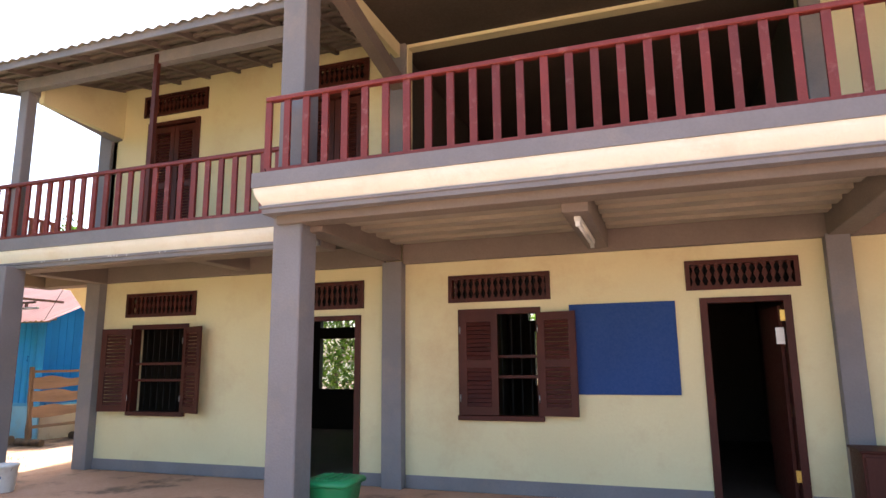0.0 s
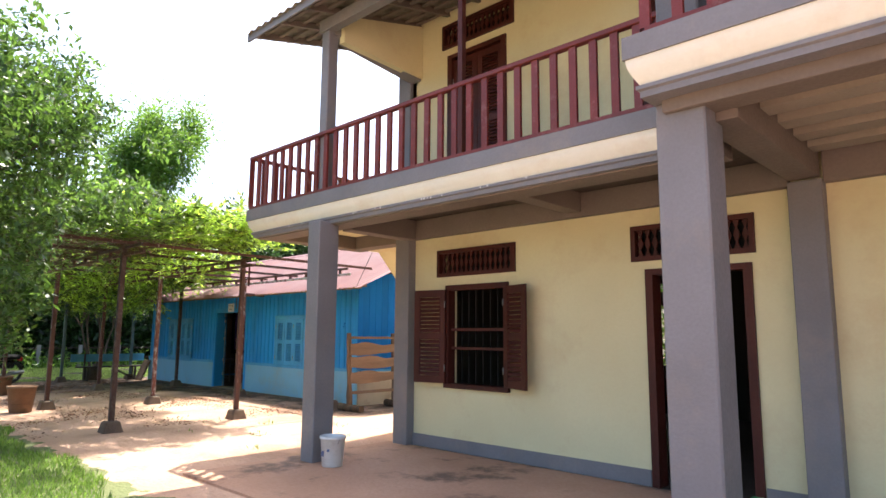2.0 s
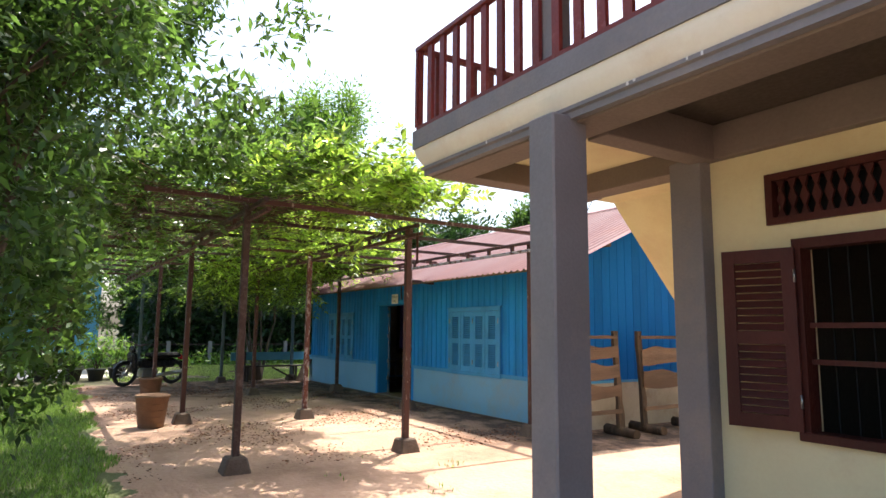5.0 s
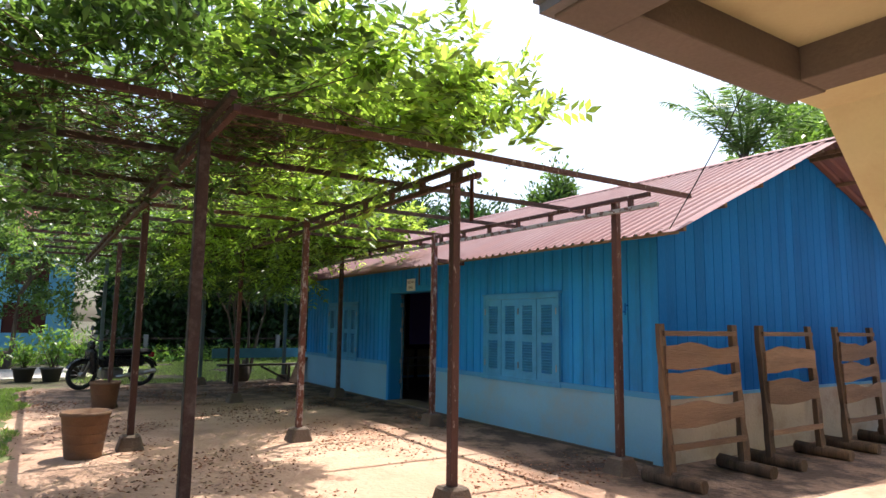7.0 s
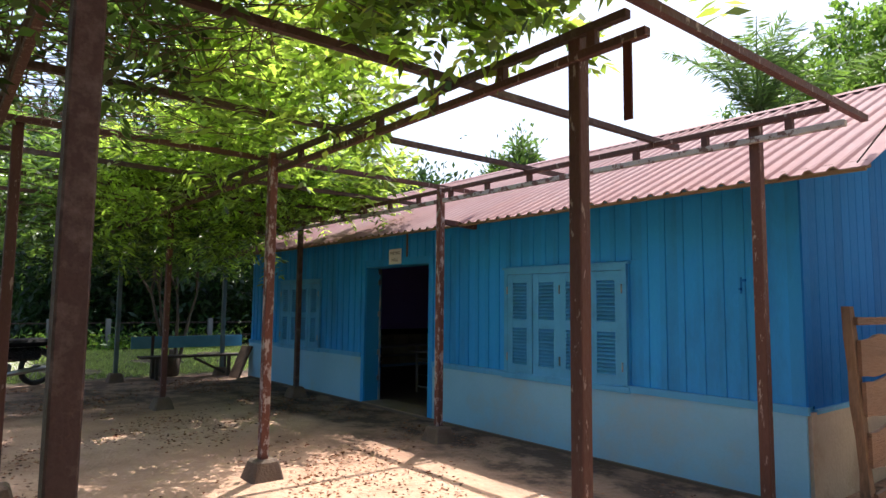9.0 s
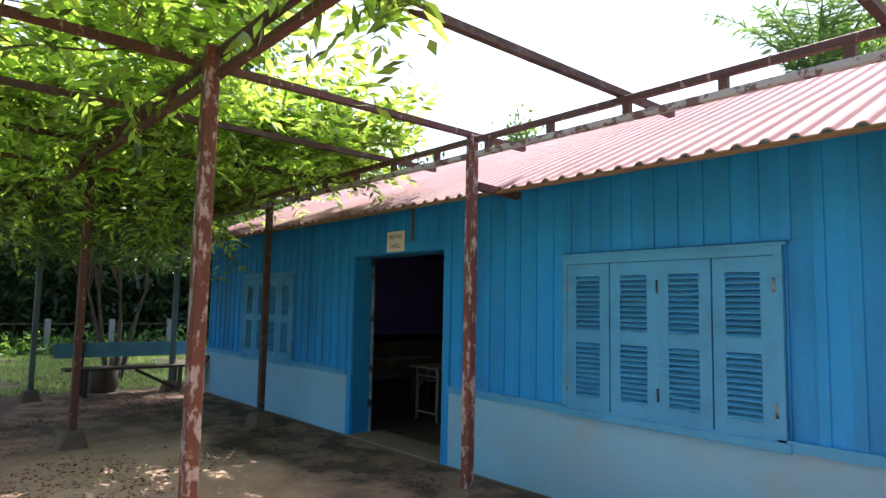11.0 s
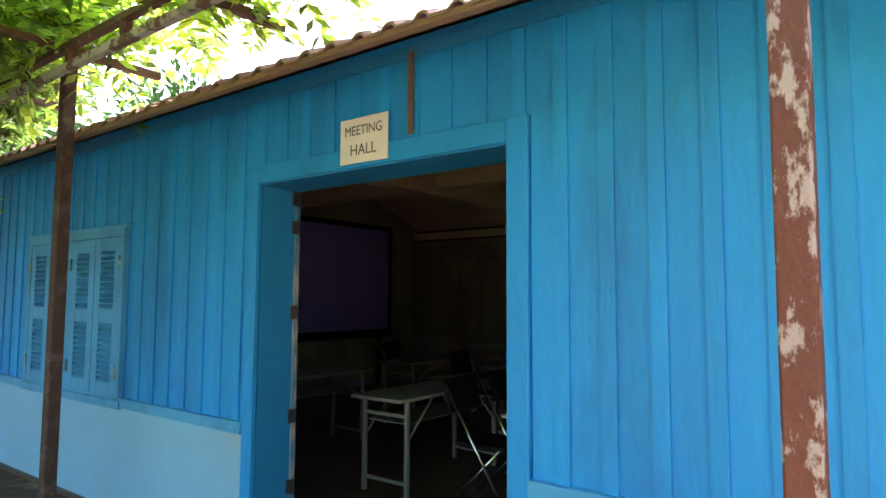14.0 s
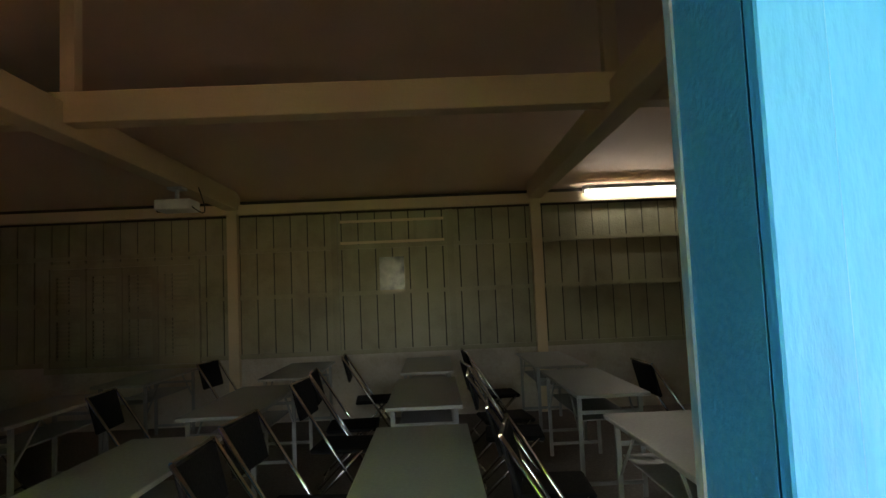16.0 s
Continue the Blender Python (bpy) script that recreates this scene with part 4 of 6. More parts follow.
WORN = mat("worn_cream_edge_paint", (0.36, 0.36, 0.30), (0.03, 0.16, 0.30), 0.6, 9, 40, 0.9, 0.2, stretch=(1, 1, 0.6))
for x, w in ((DOOR[0] + 0.002, 0.014), (DOOR[1] - 0.007, 0.0055)):
    part("door_stop", boxes((x, x + w, HY0 + 0.235, HY0 + 0.265, 0.03, 2.11)), WORN, dr, "worn cream-edged door stop with hinges")
for x0, s in ((DOOR[0] - 0.02, 1), (DOOR[1] + 0.02, -1)):
    lf = part("door_leaf", boxes((0, 0.78, -0.02, 0.02, 0.04, 2.1), bevel=0.004), BLUE_DEEP, dr, "blue plank door leaf folded back inside")
    lf.matrix_basis = Matrix.Translation((x0 - s * 0.05, HY0 + 0.31, 0)) @ Matrix.Rotation(radians(90 + s * 86), 4, "Z")
for z in (0.35, 0.75, 1.35, 1.85, 2.02):
    for x in (DOOR[0] + 0.016,):
        part("hinge", boxes((x - 0.004, x + 0.004, HY0 + 0.205, HY0 + 0.26, z, z + 0.08)), STEEL, dr)


# hall windows
def hall_window(name, x0, x1, label):
    w = thing(name, label, "window", kind="structure")
    y = HY0
    part("window_frame", boxes((x0, x1, y - 0.045, y + 0.05, HEAD - 0.06, HEAD + 0.0), (x0, x0 + 0.05, y - 0.045, y + 0.05, SILL, HEAD - 0.06), (x1 - 0.05, x1, y - 0.045, y + 0.05, SILL, HEAD - 0.06)), BLUE_TRIM, w)
    part("window_sill", boxes((x0 - 0.03, x1 + 0.03, y - 0.06, y + 0.05, SILL - 0.06, SILL), bevel=0.005), BLUE_TRIM, w)
    part("head_strip", boxes((x0 - 0.03, x1 + 0.03, y - 0.052, y - 0.001, HEAD, HEAD + 0.02)), BLUE_TRIM, w)
    part("backing", boxes((x0 + 0.05, x1 - 0.05, y + 0.07, y + 0.09, SILL, HEAD - 0.06)), BLUE_DEEP, w)
    n = 4
    wd = (x1 - x0 - 0.10) / n
    for i in range(n):
        side = 1 if i in (0, 2) else -1 if i == 3 else -1
        hx = x0 + 0.05 + wd * i + (0 if side > 0 else wd)
        shutter_leaf(w, (hx, y - 0.025), wd - 0.006, SILL + 0.005, HEAD - 0.065, 0, side, BLUE_TRIM, slats=11)
    return w


hall_window("window_3", WA[0], WA[1], "shut pale blue four-leaf louvred window")
hall_window("window_4", WB[0], WB[1], "shut shaded blue four-leaf louvred window")
part("sill_band", boxes((DOOR[1] + 0.10, HX1 + 0.02, HY0 - 0.045, HY0 - 0.001, PL - 0.02, PL + 0.045)), BLUE_TRIM, hall)
part("sill_band", boxes((HX0 - 0.02, DOOR[0] - 0.09, HY0 - 0.045, HY0 - 0.001, PL - 0.02, PL + 0.045)), BLUE_TRIM, hall)
part("corner_board", boxes((HX1 - 0.10, HX1, HY0 - 0.025, HY0 - 0.001, PL + 0.045, 2.64)), BLUE, hall)
part("corner_board", boxes((HX1 + 0.001, HX1 + 0.018, HY0 - 0.025, HY0 + 0.1, PL + 0.045, 2.64)), BLUE_SHADED, hall)

# sign over the door
sign = thing("door_sign", "cream paper sign reading MEETING HALL over the doorway", "sign")
part("sheet", boxes((-18.475, -18.16, HY0 - 0.048, HY0 - 0.042, 2.135, 2.36)), PAPER, sign)


def lettering(text, x, z, size, width, parent):
    cu = bpy.data.curves.new("lettering", "FONT")
    cu.body, cu.size, cu.align_x, cu.extrude = text, size, "CENTER", 0.0005
    tmp = new("lettering_curve", cu)
    me = bpy.data.meshes.new_from_object(tmp.evaluated_get(bpy.context.evaluated_depsgraph_get()))
    bpy.data.objects.remove(tmp)
    me.materials.clear()
    me.materials.append(INK)
    ob = new("lettering", me)
    ob.parent = parent
    k = width / max(v.co.x * 2 for v in me.vertices)
    ob.matrix_basis = Matrix.Translation((x, HY0 - 0.0495, z)) @ Matrix.Rotation(radians(90), 4, "X") @ Matrix.Diagonal((k, 1, 1, 1))
    return ob


lettering("MEETING", -18.318, 2.275, 0.068, 0.245, sign)
lettering("HALL", -18.318, 2.175, 0.078, 0.175, sign)
stick = solid("hanging_strip", boxes((-18.035, -18.01, HY0 - 0.05, HY0 - 0.036, 2.23, 2.62)), OLD_WOOD, "thin brown wooden strip hanging over the door", "wooden strip")

# inside the hall
part("cross_beam", boxes((HX0 + WT, HX1 - WT, 13.62, 13.78, 2.655, 2.86), bevel=0.006), INNER_BEAM, hall)
for x in (-20.37, -16.70):
    part("tie_beam", boxes((x - 0.08, x + 0.08, HY0 + 0.3, HY1 - WT - 0.001, 2.585, 2.80), bevel=0.006), INNER_BEAM, hall)
    part("king_post", boxes((x - 0.05, x + 0.05, 13.80, 13.9, 2.80, 4.02), bevel=0.004), INNER_BEAM, hall)
    part("wall_post", boxes((x - 0.06, x + 0.06, HY1 - WT - 0.1, HY1 - WT - 0.001, 0.03, 2.56)), INNER_BEAM, hall)
part("wall_plate", boxes((HX0 + WT, HX1 - WT, HY1 - WT - 0.08, HY1 - WT - 0.001, 2.53, 2.65)), INNER_BEAM, hall)
for z in (2.06, 1.50, 0.80):
    part("wall_rail", boxes((HX0 + WT, HX1 - WT, HY1 - WT - 0.045, HY1 - WT - 0.002, z, z + 0.05)), INNER_WALL, hall)
for x in (-19.15, -17.75):
    part("wall_stud", boxes((x - 0.04, x + 0.04, HY1 - WT - 0.06, HY1 - WT - 0.002, 0.85, 2.5)), INNER_WALL, hall)
me = to_mesh("inner_board", boxes((-0.095, 0.095, HY1 - WT - 0.016, HY1 - WT - 0.001, 0.80, 2.5)), INNER_WALL)
for i in range(52):
    piece("inner_board", me, hall, Matrix.Translation((HX0 + WT + 0.1 + i * 0.205, 0, 0)))
me = to_mesh("inner_board", boxes((HX0 + WT + 0.013, HX0 + WT + 0.026, -0.098, 0.098, 0.1, 2.6)), INNER_WALL)
for i in range(33):
    piece("inner_board", me, hall, Matrix.Translation((0, HY0 + WT + 0.1 + i * 0.204, 0)))
rv = thing("rear_vent", "dim ventilation panel high on the rear wall", "vent", kind="structure")
part("frame", boxes((-19.08, -17.82, HY1 - WT - 0.05, HY1 - WT - 0.017, 2.12, 2.15), (-19.08, -17.82, HY1 - WT - 0.05, HY1 - WT - 0.017, 2.38, 2.41)), INNER_BEAM, rv)
for i in range(9):
    x = -18.95 + i * 0.13
    part("slat", boxes((x - 0.02, x + 0.02, HY1 - WT - 0.035, HY1 - WT - 0.018, 2.15, 2.38)), INNER_WALL, rv)
bw = thing("window_5", "shut cream louvred window in the rear wall", "window", kind="structure")
YR = HY1 - WT - 0.018
part("window_frame", boxes((-22.62, -20.78, YR - 0.05, YR, 1.96, 2.02), (-22.62, -20.78, YR - 0.05, YR, 0.72, 0.78), (-22.62, -22.56, YR - 0.05, YR, 0.78, 1.96), (-20.84, -20.78, YR - 0.05, YR, 0.78, 1.96)), INNER_WALL, bw)
for i in range(4):
    x = -22.55 + i * 0.428
    leaf = part("shutter", boxes((x, x + 0.07, YR - 0.04, YR - 0.002, 0.785, 1.955), (x + 0.35, x + 0.42, YR - 0.04, YR - 0.002, 0.785, 1.955), (x + 0.07, x + 0.35, YR - 0.04, YR - 0.002, 1.86, 1.955), (x + 0.07, x + 0.35, YR - 0.04, YR - 0.002, 1.33, 1.42), (x + 0.07, x + 0.35, YR - 0.04, YR - 0.002, 0.785, 0.88)), INNER_WALL, bw)
    slat = to_mesh("slat", boxes((x + 0.07, x + 0.35, YR - 0.03, YR - 0.01, 0, 0.022)), INNER_WALL)
    for z0 in (0.89, 1.43):
        for k in range(9):
            piece("slat", slat, leaf, Matrix.Translation((0, 0, z0 + k * 0.048)))
poster = thing("wall_poster", "small glossy poster on the rear wall", "poster")
part("sheet", boxes((-18.62, -18.32, HY1 - WT - 0.028, HY1 - WT - 0.02, 1.52, 1.95)), mat("glossy_poster", (0.62, 0.66, 0.6), (0.06, 0.07, 0.09), 0.2, 5, 12, 1.0, 0.0), poster)
screen = thing("projection_screen", "violet-tinted projection screen standing against the end wall", "screen")
part("fabric", boxes((-23.50, -23.48, 13.4, 16.45, 0.95, 2.62)), SCREEN, screen)
part("border", boxes((-23.505, -23.47, 13.32, 16.53, 2.62, 2.70), (-23.505, -23.47, 13.32, 16.53, 0.82, 0.95), (-23.505, -23.47, 16.45, 16.53, 0.95, 2.62), (-23.505, -23.47, 13.32, 13.4, 0.95, 2.62)), BLACK_SEAT_AND_SHADE, screen)
for y in (13.6, 16.2):
    part("stand", boxes((-23.50, -23.44, y, y + 0.06, 0.03, 0.82)), BLACK_SEAT_AND_SHADE, screen)
tube_light("tube_light", Matrix.Translation((-15.5, HY1 - WT - 0.13, 2.66)), "lit white tube light on the rear wall", 1.6)
projector = thing("projector", "white ceiling projector hung under the roof beam", "projector", Matrix.Translation((-20.37, 15.6, 2.355)))
part("body", boxes((-0.17, 0.17, -0.13, 0.13, 0.0, 0.105), bevel=0.015), WHITE, projector)
part("lens", lathe([(0.045, 0), (0.05, 0.01), (0.05, 0.04), (0.036, 0.045)], 14), BLACK_SEAT_AND_SHADE, projector).matrix_basis = Matrix.Translation((-0.165, 0.04, 0.055)) @ Matrix.Rotation(radians(-90), 4, "Y")
part("ceiling_plate", boxes((-0.07, 0.07, -0.07, 0.07, 0.205, 0.229)), WHITE, projector)
bm = bmesh.new()
tube(bm, (0, 0, 0.1), (0, 0, 0.21), 0.022)
part("stem", bm, WHITE, projector)
bm = bmesh.new()
sag = [Vector((0.15 + 0.1 * math.sin(math.pi * i / 8), -0.1 + 0.03 * i, 0.05 + 0.2 * i / 8 - 0.16 * math.sin(math.pi * i / 8))) for i in range(9)]
for p, q in zip(sag, sag[1:]):
    tube(bm, p, q, 0.006, n=5, cap=False)
part("cable", bm, RUBBER, projector)


def meeting_table(m, length=1.42, width=0.50):
    t = thing("meeting_table", "pale laminate folding table with steel legs", "table", m, "tables in the hall")
    part("tabletop", boxes((-width / 2, width / 2, 0, length, 0.725, 0.75), bevel=0.004), TABLE_TOP, t)
    for y in (0.12, length - 0.12):
        for x in (-width / 2 + 0.04, width / 2 - 0.04):
            part("leg", boxes((x - 0.014, x + 0.014, y - 0.014, y + 0.014, 0.03, 0.725)), TABLE_LEG, t)
        part("stretcher", boxes((-width / 2 + 0.054, width / 2 - 0.054, y - 0.01, y + 0.01, 0.60, 0.625)), TABLE_LEG, t)
        part("foot_bar", boxes((-width / 2 + 0.054, width / 2 - 0.054, y - 0.01, y + 0.01, 0.12, 0.145)), TABLE_LEG, t)
    for x in (-width / 2 + 0.04, width / 2 - 0.04):
        for ya, yb in ((0.14, 0.42), (length - 0.14, length - 0.42)):
            bm = bmesh.new()
            bar(bm, (x, ya, 0.45), (x, yb, 0.715), 0.012, 0.012)
            part("brace", bm, TABLE_LEG, t)
    part("under_shelf", boxes((-width / 2 + 0.06, width / 2 - 0.06, 0.14, length - 0.14, 0.55, 0.558)), TABLE_LEG, t)
    return t


first = meeting_table(Matrix.Translation((-19.40, 11.74, 0)))
for x, y in ((-18.07, 11.74), (-16.80, 11.82), (-19.40, 13.72), (-18.07, 13.75), (-16.80, 13.9), (-19.40, 15.6), (-18.07, 15.6), (-16.80, 15.6), (-20.95, 11.7), (-20.95, 13.7), (-20.95, 15.6), (-15.2, 12.2), (-15.2, 14.2)):
    copy_thing(first, Matrix.Translation((x, y, 0)))


def folding_chair(m):
    c = thing("folding_chair", "black padded folding chair with a chrome tube frame", "chair", m, "chairs in the hall")
    part("seat", boxes((-0.2, 0.2, -0.2, 0.2, 0.44, 0.475), bevel=0.012), BLACK_SEAT_AND_SHADE, c)
    ob = part("backrest", boxes((-0.2, 0.2, -0.012, 0.012, 0.0, 0.24), bevel=0.008), BLACK_SEAT_AND_SHADE, c)
    ob.matrix_basis = Matrix.Translation((0, -0.25, 0.66)) @ Matrix.Rotation(radians(14), 4, "X")
    for s in (-1, 1):
        bm = bmesh.new()
        tube(bm, (s * 0.215, 0.24, 0.03), (s * 0.215, -0.31, 0.90), 0.011, n=6)
        part("front_leg", bm, CHROME, c)
        bm = bmesh.new()
        tube(bm, (s * 0.19, -0.27, 0.03), (s * 0.19, 0.16, 0.46), 0.011, n=6)
        part("rear_leg", bm, CHROME, c)
    for w, y, z in ((0.215, 0.2, 0.09), (0.19, -0.22, 0.09), (0.215, -0.31, 0.90)):
        bm = bmesh.new()
        tube(bm, (-w, y, z), (w, y, z), 0.009, n=6)
        part("crossbar", bm, CHROME, c)
    return c


chair = folding_chair(Matrix.Translation((-18.62, 12.15, 0)) @ Matrix.Rotation(radians(-90), 4, "Z"))
rg = random.Random(4)
for x, y, a in ((-18.62, 12.75, -90), (-18.62, 14.1, -90), (-18.62, 14.75, -85), (-18.62, 16.0, -90), (-17.42, 12.3, -95), (-17.42, 12.95, -90), (-17.42, 14.2, -88), (-17.42, 14.8, -90), (-17.42, 16.0, -90),
                (-16.12, 12.6, -90), (-16.12, 14.4, -90), (-19.95, 14.0, -92), (-19.95, 15.9, -90), (-21.5, 14.6, -90)):
    copy_thing(chair, Matrix.Translation((x + rg.uniform(-0.04, 0.04), y, 0)) @ Matrix.Rotation(radians(a + rg.uniform(-8, 8)), 4, "Z"))


# ---- pergola ----
pergola = thing("pergola", "rusty red painted steel pergola with bare rafters", "pergola")
COLS = [-12.36, -16.34, -20.50, -24.30]
ROWS_Y = [5.42, 7.55, 9.74]
POST = {(-12.36, 9.74): (-12.76, 9.84), (-12.36, 7.55): (-12.62, 7.62), (-12.36, 5.42): (-12.49, 5.45), (-16.34, 9.74): (-16.39, 9.77), (-16.34, 7.55): (-16.10, 7.55),
        (-16.34, 5.42): (-16.49, 5.62), (-20.50, 9.74): (-20.44, 9.98), (-20.50, 7.55): (-20.45, 7.88), (-20.50, 5.42): (-20.74, 5.77), (-24.30, 7.55): (-24.21, 8.03), (-24.30, 9.74): (-24.33, 10.13), (-24.30, 5.42): (-24.6, 5.9)}
for (cx, cy), (x, y) in POST.items():
    far_post = cx < -24
    bm = bmesh.new()
    box(bm, x - 0.038, x + 0.038, y - 0.038, y + 0.038, 0.1, 2.92)
    bmesh.ops.bevel(bm, geom=bm.edges[:], offset=0.006, segments=1, affect="EDGES")
    # the near lawn-side post's shade is put in with the dark tube colour
    p = part("post", bm, GREEN_TUBE if far_post else DARK_TUBE if (cx, cy) in ((-12.36, 5.42), (-20.50, 9.74)) else PEEL_POST if cx == -16.34 and cy > 6 else RUST, pergola)
    bm = bmesh.new()
    lo, hi = 0.155, 0.10
    v = [bm.verts.new((x + sx * w + random.uniform(-0.01, 0.01), y + sy * w + random.uniform(-0.01, 0.01), z)) for z, w in ((-0.02, lo), (0.17, hi)) for sx, sy in ((-1, -1), (1, -1), (1, 1), (-1, 1))]
    bm.faces.new(v[:4][::-1])
    bm.faces.new(v[4:])
    for i in range(4):
        bm.faces.new((v[i], v[(i + 1) % 4], v[4 + (i + 1) % 4], v[4 + i]))
    bmesh.ops.bevel(bm, geom=bm.edges[:], offset=0.02, segments=1, affect="EDGES")
    part("footing", bm, CONCRETE, p, "rough concrete post footing")
for r, y in enumerate((5.50, 7.62, 9.82)):
    end = (-11.8, -12.3, -12.25)[r]
    part("top_rail", boxes((-24.6, end, y - 0.06, y - 0.015, 2.86, 2.905), bevel=0.004), DARK_TUBE if r < 2 else RUST, pergola)
    part("lower_rail", boxes((-24.6, end + 0.1, y - 0.06, y - 0.015, 2.74, 2.785), bevel=0.004), PEELED if r == 2 else RUST, pergola)
    me = to_mesh("spacer", boxes((-0.025, 0.025, y - 0.058, y - 0.017, 2.784, 2.861)), RUST)
    for i in range(20):
        piece("spacer", me, pergola, Matrix.Translation((-12.5 - i * 0.62, 0, 0)))
for i, x in enumerate((-12.23, -13.58, -15.02, -16.41, -17.61, -18.88, -20.15, -21.4, -22.65, -23.9)):
    bm = bmesh.new()
    bar(bm, (x - 0.05, 4.35, 2.945), (x, 10.41 - (0.25 if i == 1 else 0), 2.93), 0.046, 0.046)
    part("rafter", bm, DARK_TUBE if i % 3 else RUST, pergola)
bm = bmesh.new()
bar(bm, (-16.41, 9.85, 2.52), (-16.40, 10.33, 2.50), 0.06, 0.06)
part("wall_bracket", bm, RUST, pergola)
ribbon = solid("hanging_ribbon", boxes((-12.325, -12.28, 7.57, 7.58, 2.38, 2.75)), MAROON, "dark red strip of cloth hanging from the pergola", "ribbon")


# ---- things in the yard ----
def wooden_stand(y0, y1, x, lean, seed):
    """Two rough posts on cross feet with wavy planks between them."""
    r = random.Random(seed)
    s = thing("plank_stand", "weathered wooden stand of wavy planks on rough feet", "wooden stand", group="stands beside the hall")
    for y in (y0, y1):
        bm = bmesh.new()
        prev = None
        for i in range(8):
            z = 0.10 + i * 0.208
            w = 0.046 + r.uniform(-0.007, 0.007) + (0.008 if i < 2 else 0)
            ox, oy = lean * z + r.uniform(-0.006, 0.006), r.uniform(-0.006, 0.006)
            row = [bm.verts.new((x + ox + a * w * 0.6, y + oy + b * w, z)) for a, b in ((-1, -1), (1, -1), (1, 1), (-1, 1))]
            if prev:
                for k in range(4):
                    bm.faces.new((prev[k], prev[(k + 1) % 4], row[(k + 1) % 4], row[k]))
            else:
                bm.faces.new(row[::-1])
            prev = row
        bm.faces.new(prev)
        part("post", bm, POST_WOOD, s)
        bm = bmesh.new()
        tube(bm, (x - 0.30, y + r.uniform(-0.03, 0.05), 0.065), (x + 0.34, y - r.uniform(-0.03, 0.05), 0.06), 0.085, 0.07, n=7)
        part("foot", bm, POST_WOOD, s, "rough half-log foot")
    sets = {3: (1.23, 0.955, 0.655), 4: (1.16, 0.80), 5: (1.24, 0.97, 0.70)}
    for z, h, kind in [(1.46, 0.05, 0), (0.36, 0.06, 0)] + [(zz, r.uniform(0.185, 0.215) if seed != 4 else 0.25, 1) for zz in sets.get(seed, (1.2, 0.93, 0.66))]:
        bm = bmesh.new()
        n = 12
        ph, ph2 = r.uniform(0, 6), r.uniform(0, 6)
        rows = []
        for i in range(n + 1):
            u = i / n
            y = y0 + (y1 - y0) * u
            up = z + h / 2 + (0.026 * math.sin(ph + u * 5) + 0.014 * math.sin(ph2 + u * 11) + r.uniform(-0.005, 0.005) if kind else r.uniform(-0.003, 0.003))
            dn = z - h / 2 + (0.026 * math.sin(ph2 + u * 4.4) + r.uniform(-0.005, 0.005) if kind else 0)
            xx = x + lean * z
            rows.append([bm.verts.new(p) for p in ((xx + 0.03, y, dn), (xx + 0.055, y, dn), (xx + 0.055, y, up), (xx + 0.03, y, up))])
        for p, q in zip(rows, rows[1:]):
            for k in range(4):
                bm.faces.new((p[k], p[(k + 1) % 4], q[(k + 1) % 4], q[k]))
        bm.faces.new(rows[0])
        bm.faces.new(rows[-1][::-1])
        part("plank" if kind else "slat", bm, OLD_WOOD, s)
    return s


for i, (y0, y1) in enumerate(((9.83, 11.05), (11.62, 12.70), (13.42, 14.4), (15.1, 16.1))):
    wooden_stand(y0, y1, -12.12 - 0.03 * i, -0.06, 3 + i)

bucket = thing("plastic_bucket", "white plastic bucket with worn print beside the column", "bucket", Matrix.Translation((-7.93, 6.27, 0.025)))
part("body", lathe([(0.11, 0), (0.118, 0.01), (0.14, 0.30), (0.152, 0.305), (0.152, 0.335), (0.142, 0.34), (0.138, 0.34), (0.105, 0.02)], 28), WHITE, bucket)
bm = bmesh.new()
pts = [(0.15 * math.cos(a), -0.02 - 0.02 * math.sin(a), 0.31 - 0.10 * math.sin(a)) for a in [math.pi * i / 12 for i in range(13)]]
for p, q in zip(pts, pts[1:]):
    tube(bm, p, (q[0], q[1] - 0.0, q[2]), 0.004, n=6)
part("wire_handle", bm, STEEL, bucket)
for a, z, w, h in ((-95, 0.17, 0.05, 0.10), (-60, 0.20, 0.03, 0.05), (-120, 0.13, 0.03, 0.06)):
    bm = boxes((-w / 2, w / 2, -0.003, 0.0, 0, h))
    ob = part("print", bm, mat("faded_blue_print", (0.12, 0.16, 0.28), None, 0.5) if "faded_blue_print" not in bpy.data.materials else bpy.data.materials["faded_blue_print"], bucket)
    ob.matrix_basis = Matrix.Rotation(radians(a + 90), 4, "Z") @ Matrix.Translation((0, -0.131, z - h / 2)) @ Matrix.Rotation(radians(-4), 4, "X")

gbin = thing("waste_bin", "green plastic lidded waste bin standing behind the column", "bin", Matrix.Translation((-3.17, 6.16, 0.025)))
part("body", lathe([(0.23, 0), (0.29, 0.34), (0.29, 0.36)], 4), GREEN_BIN, gbin)
gbin.rotation_euler = (0, 0, radians(45))
part("lid", lathe([(0.33, 0.36), (0.345, 0.37), (0.345, 0.40), (0.31, 0.425), (0.25, 0.43)], 4), GREEN_BIN, gbin, "green ribbed lid")
for i in range(3):
    ob = part("rib", boxes((-0.16, 0.16, -0.012, 0.012, 0.428, 0.44)), GREEN_BIN, gbin)
    ob.matrix_basis = Matrix.Rotation(radians(45), 4, "Z") @ Matrix.Translation((0, -0.1 + i * 0.1, 0))


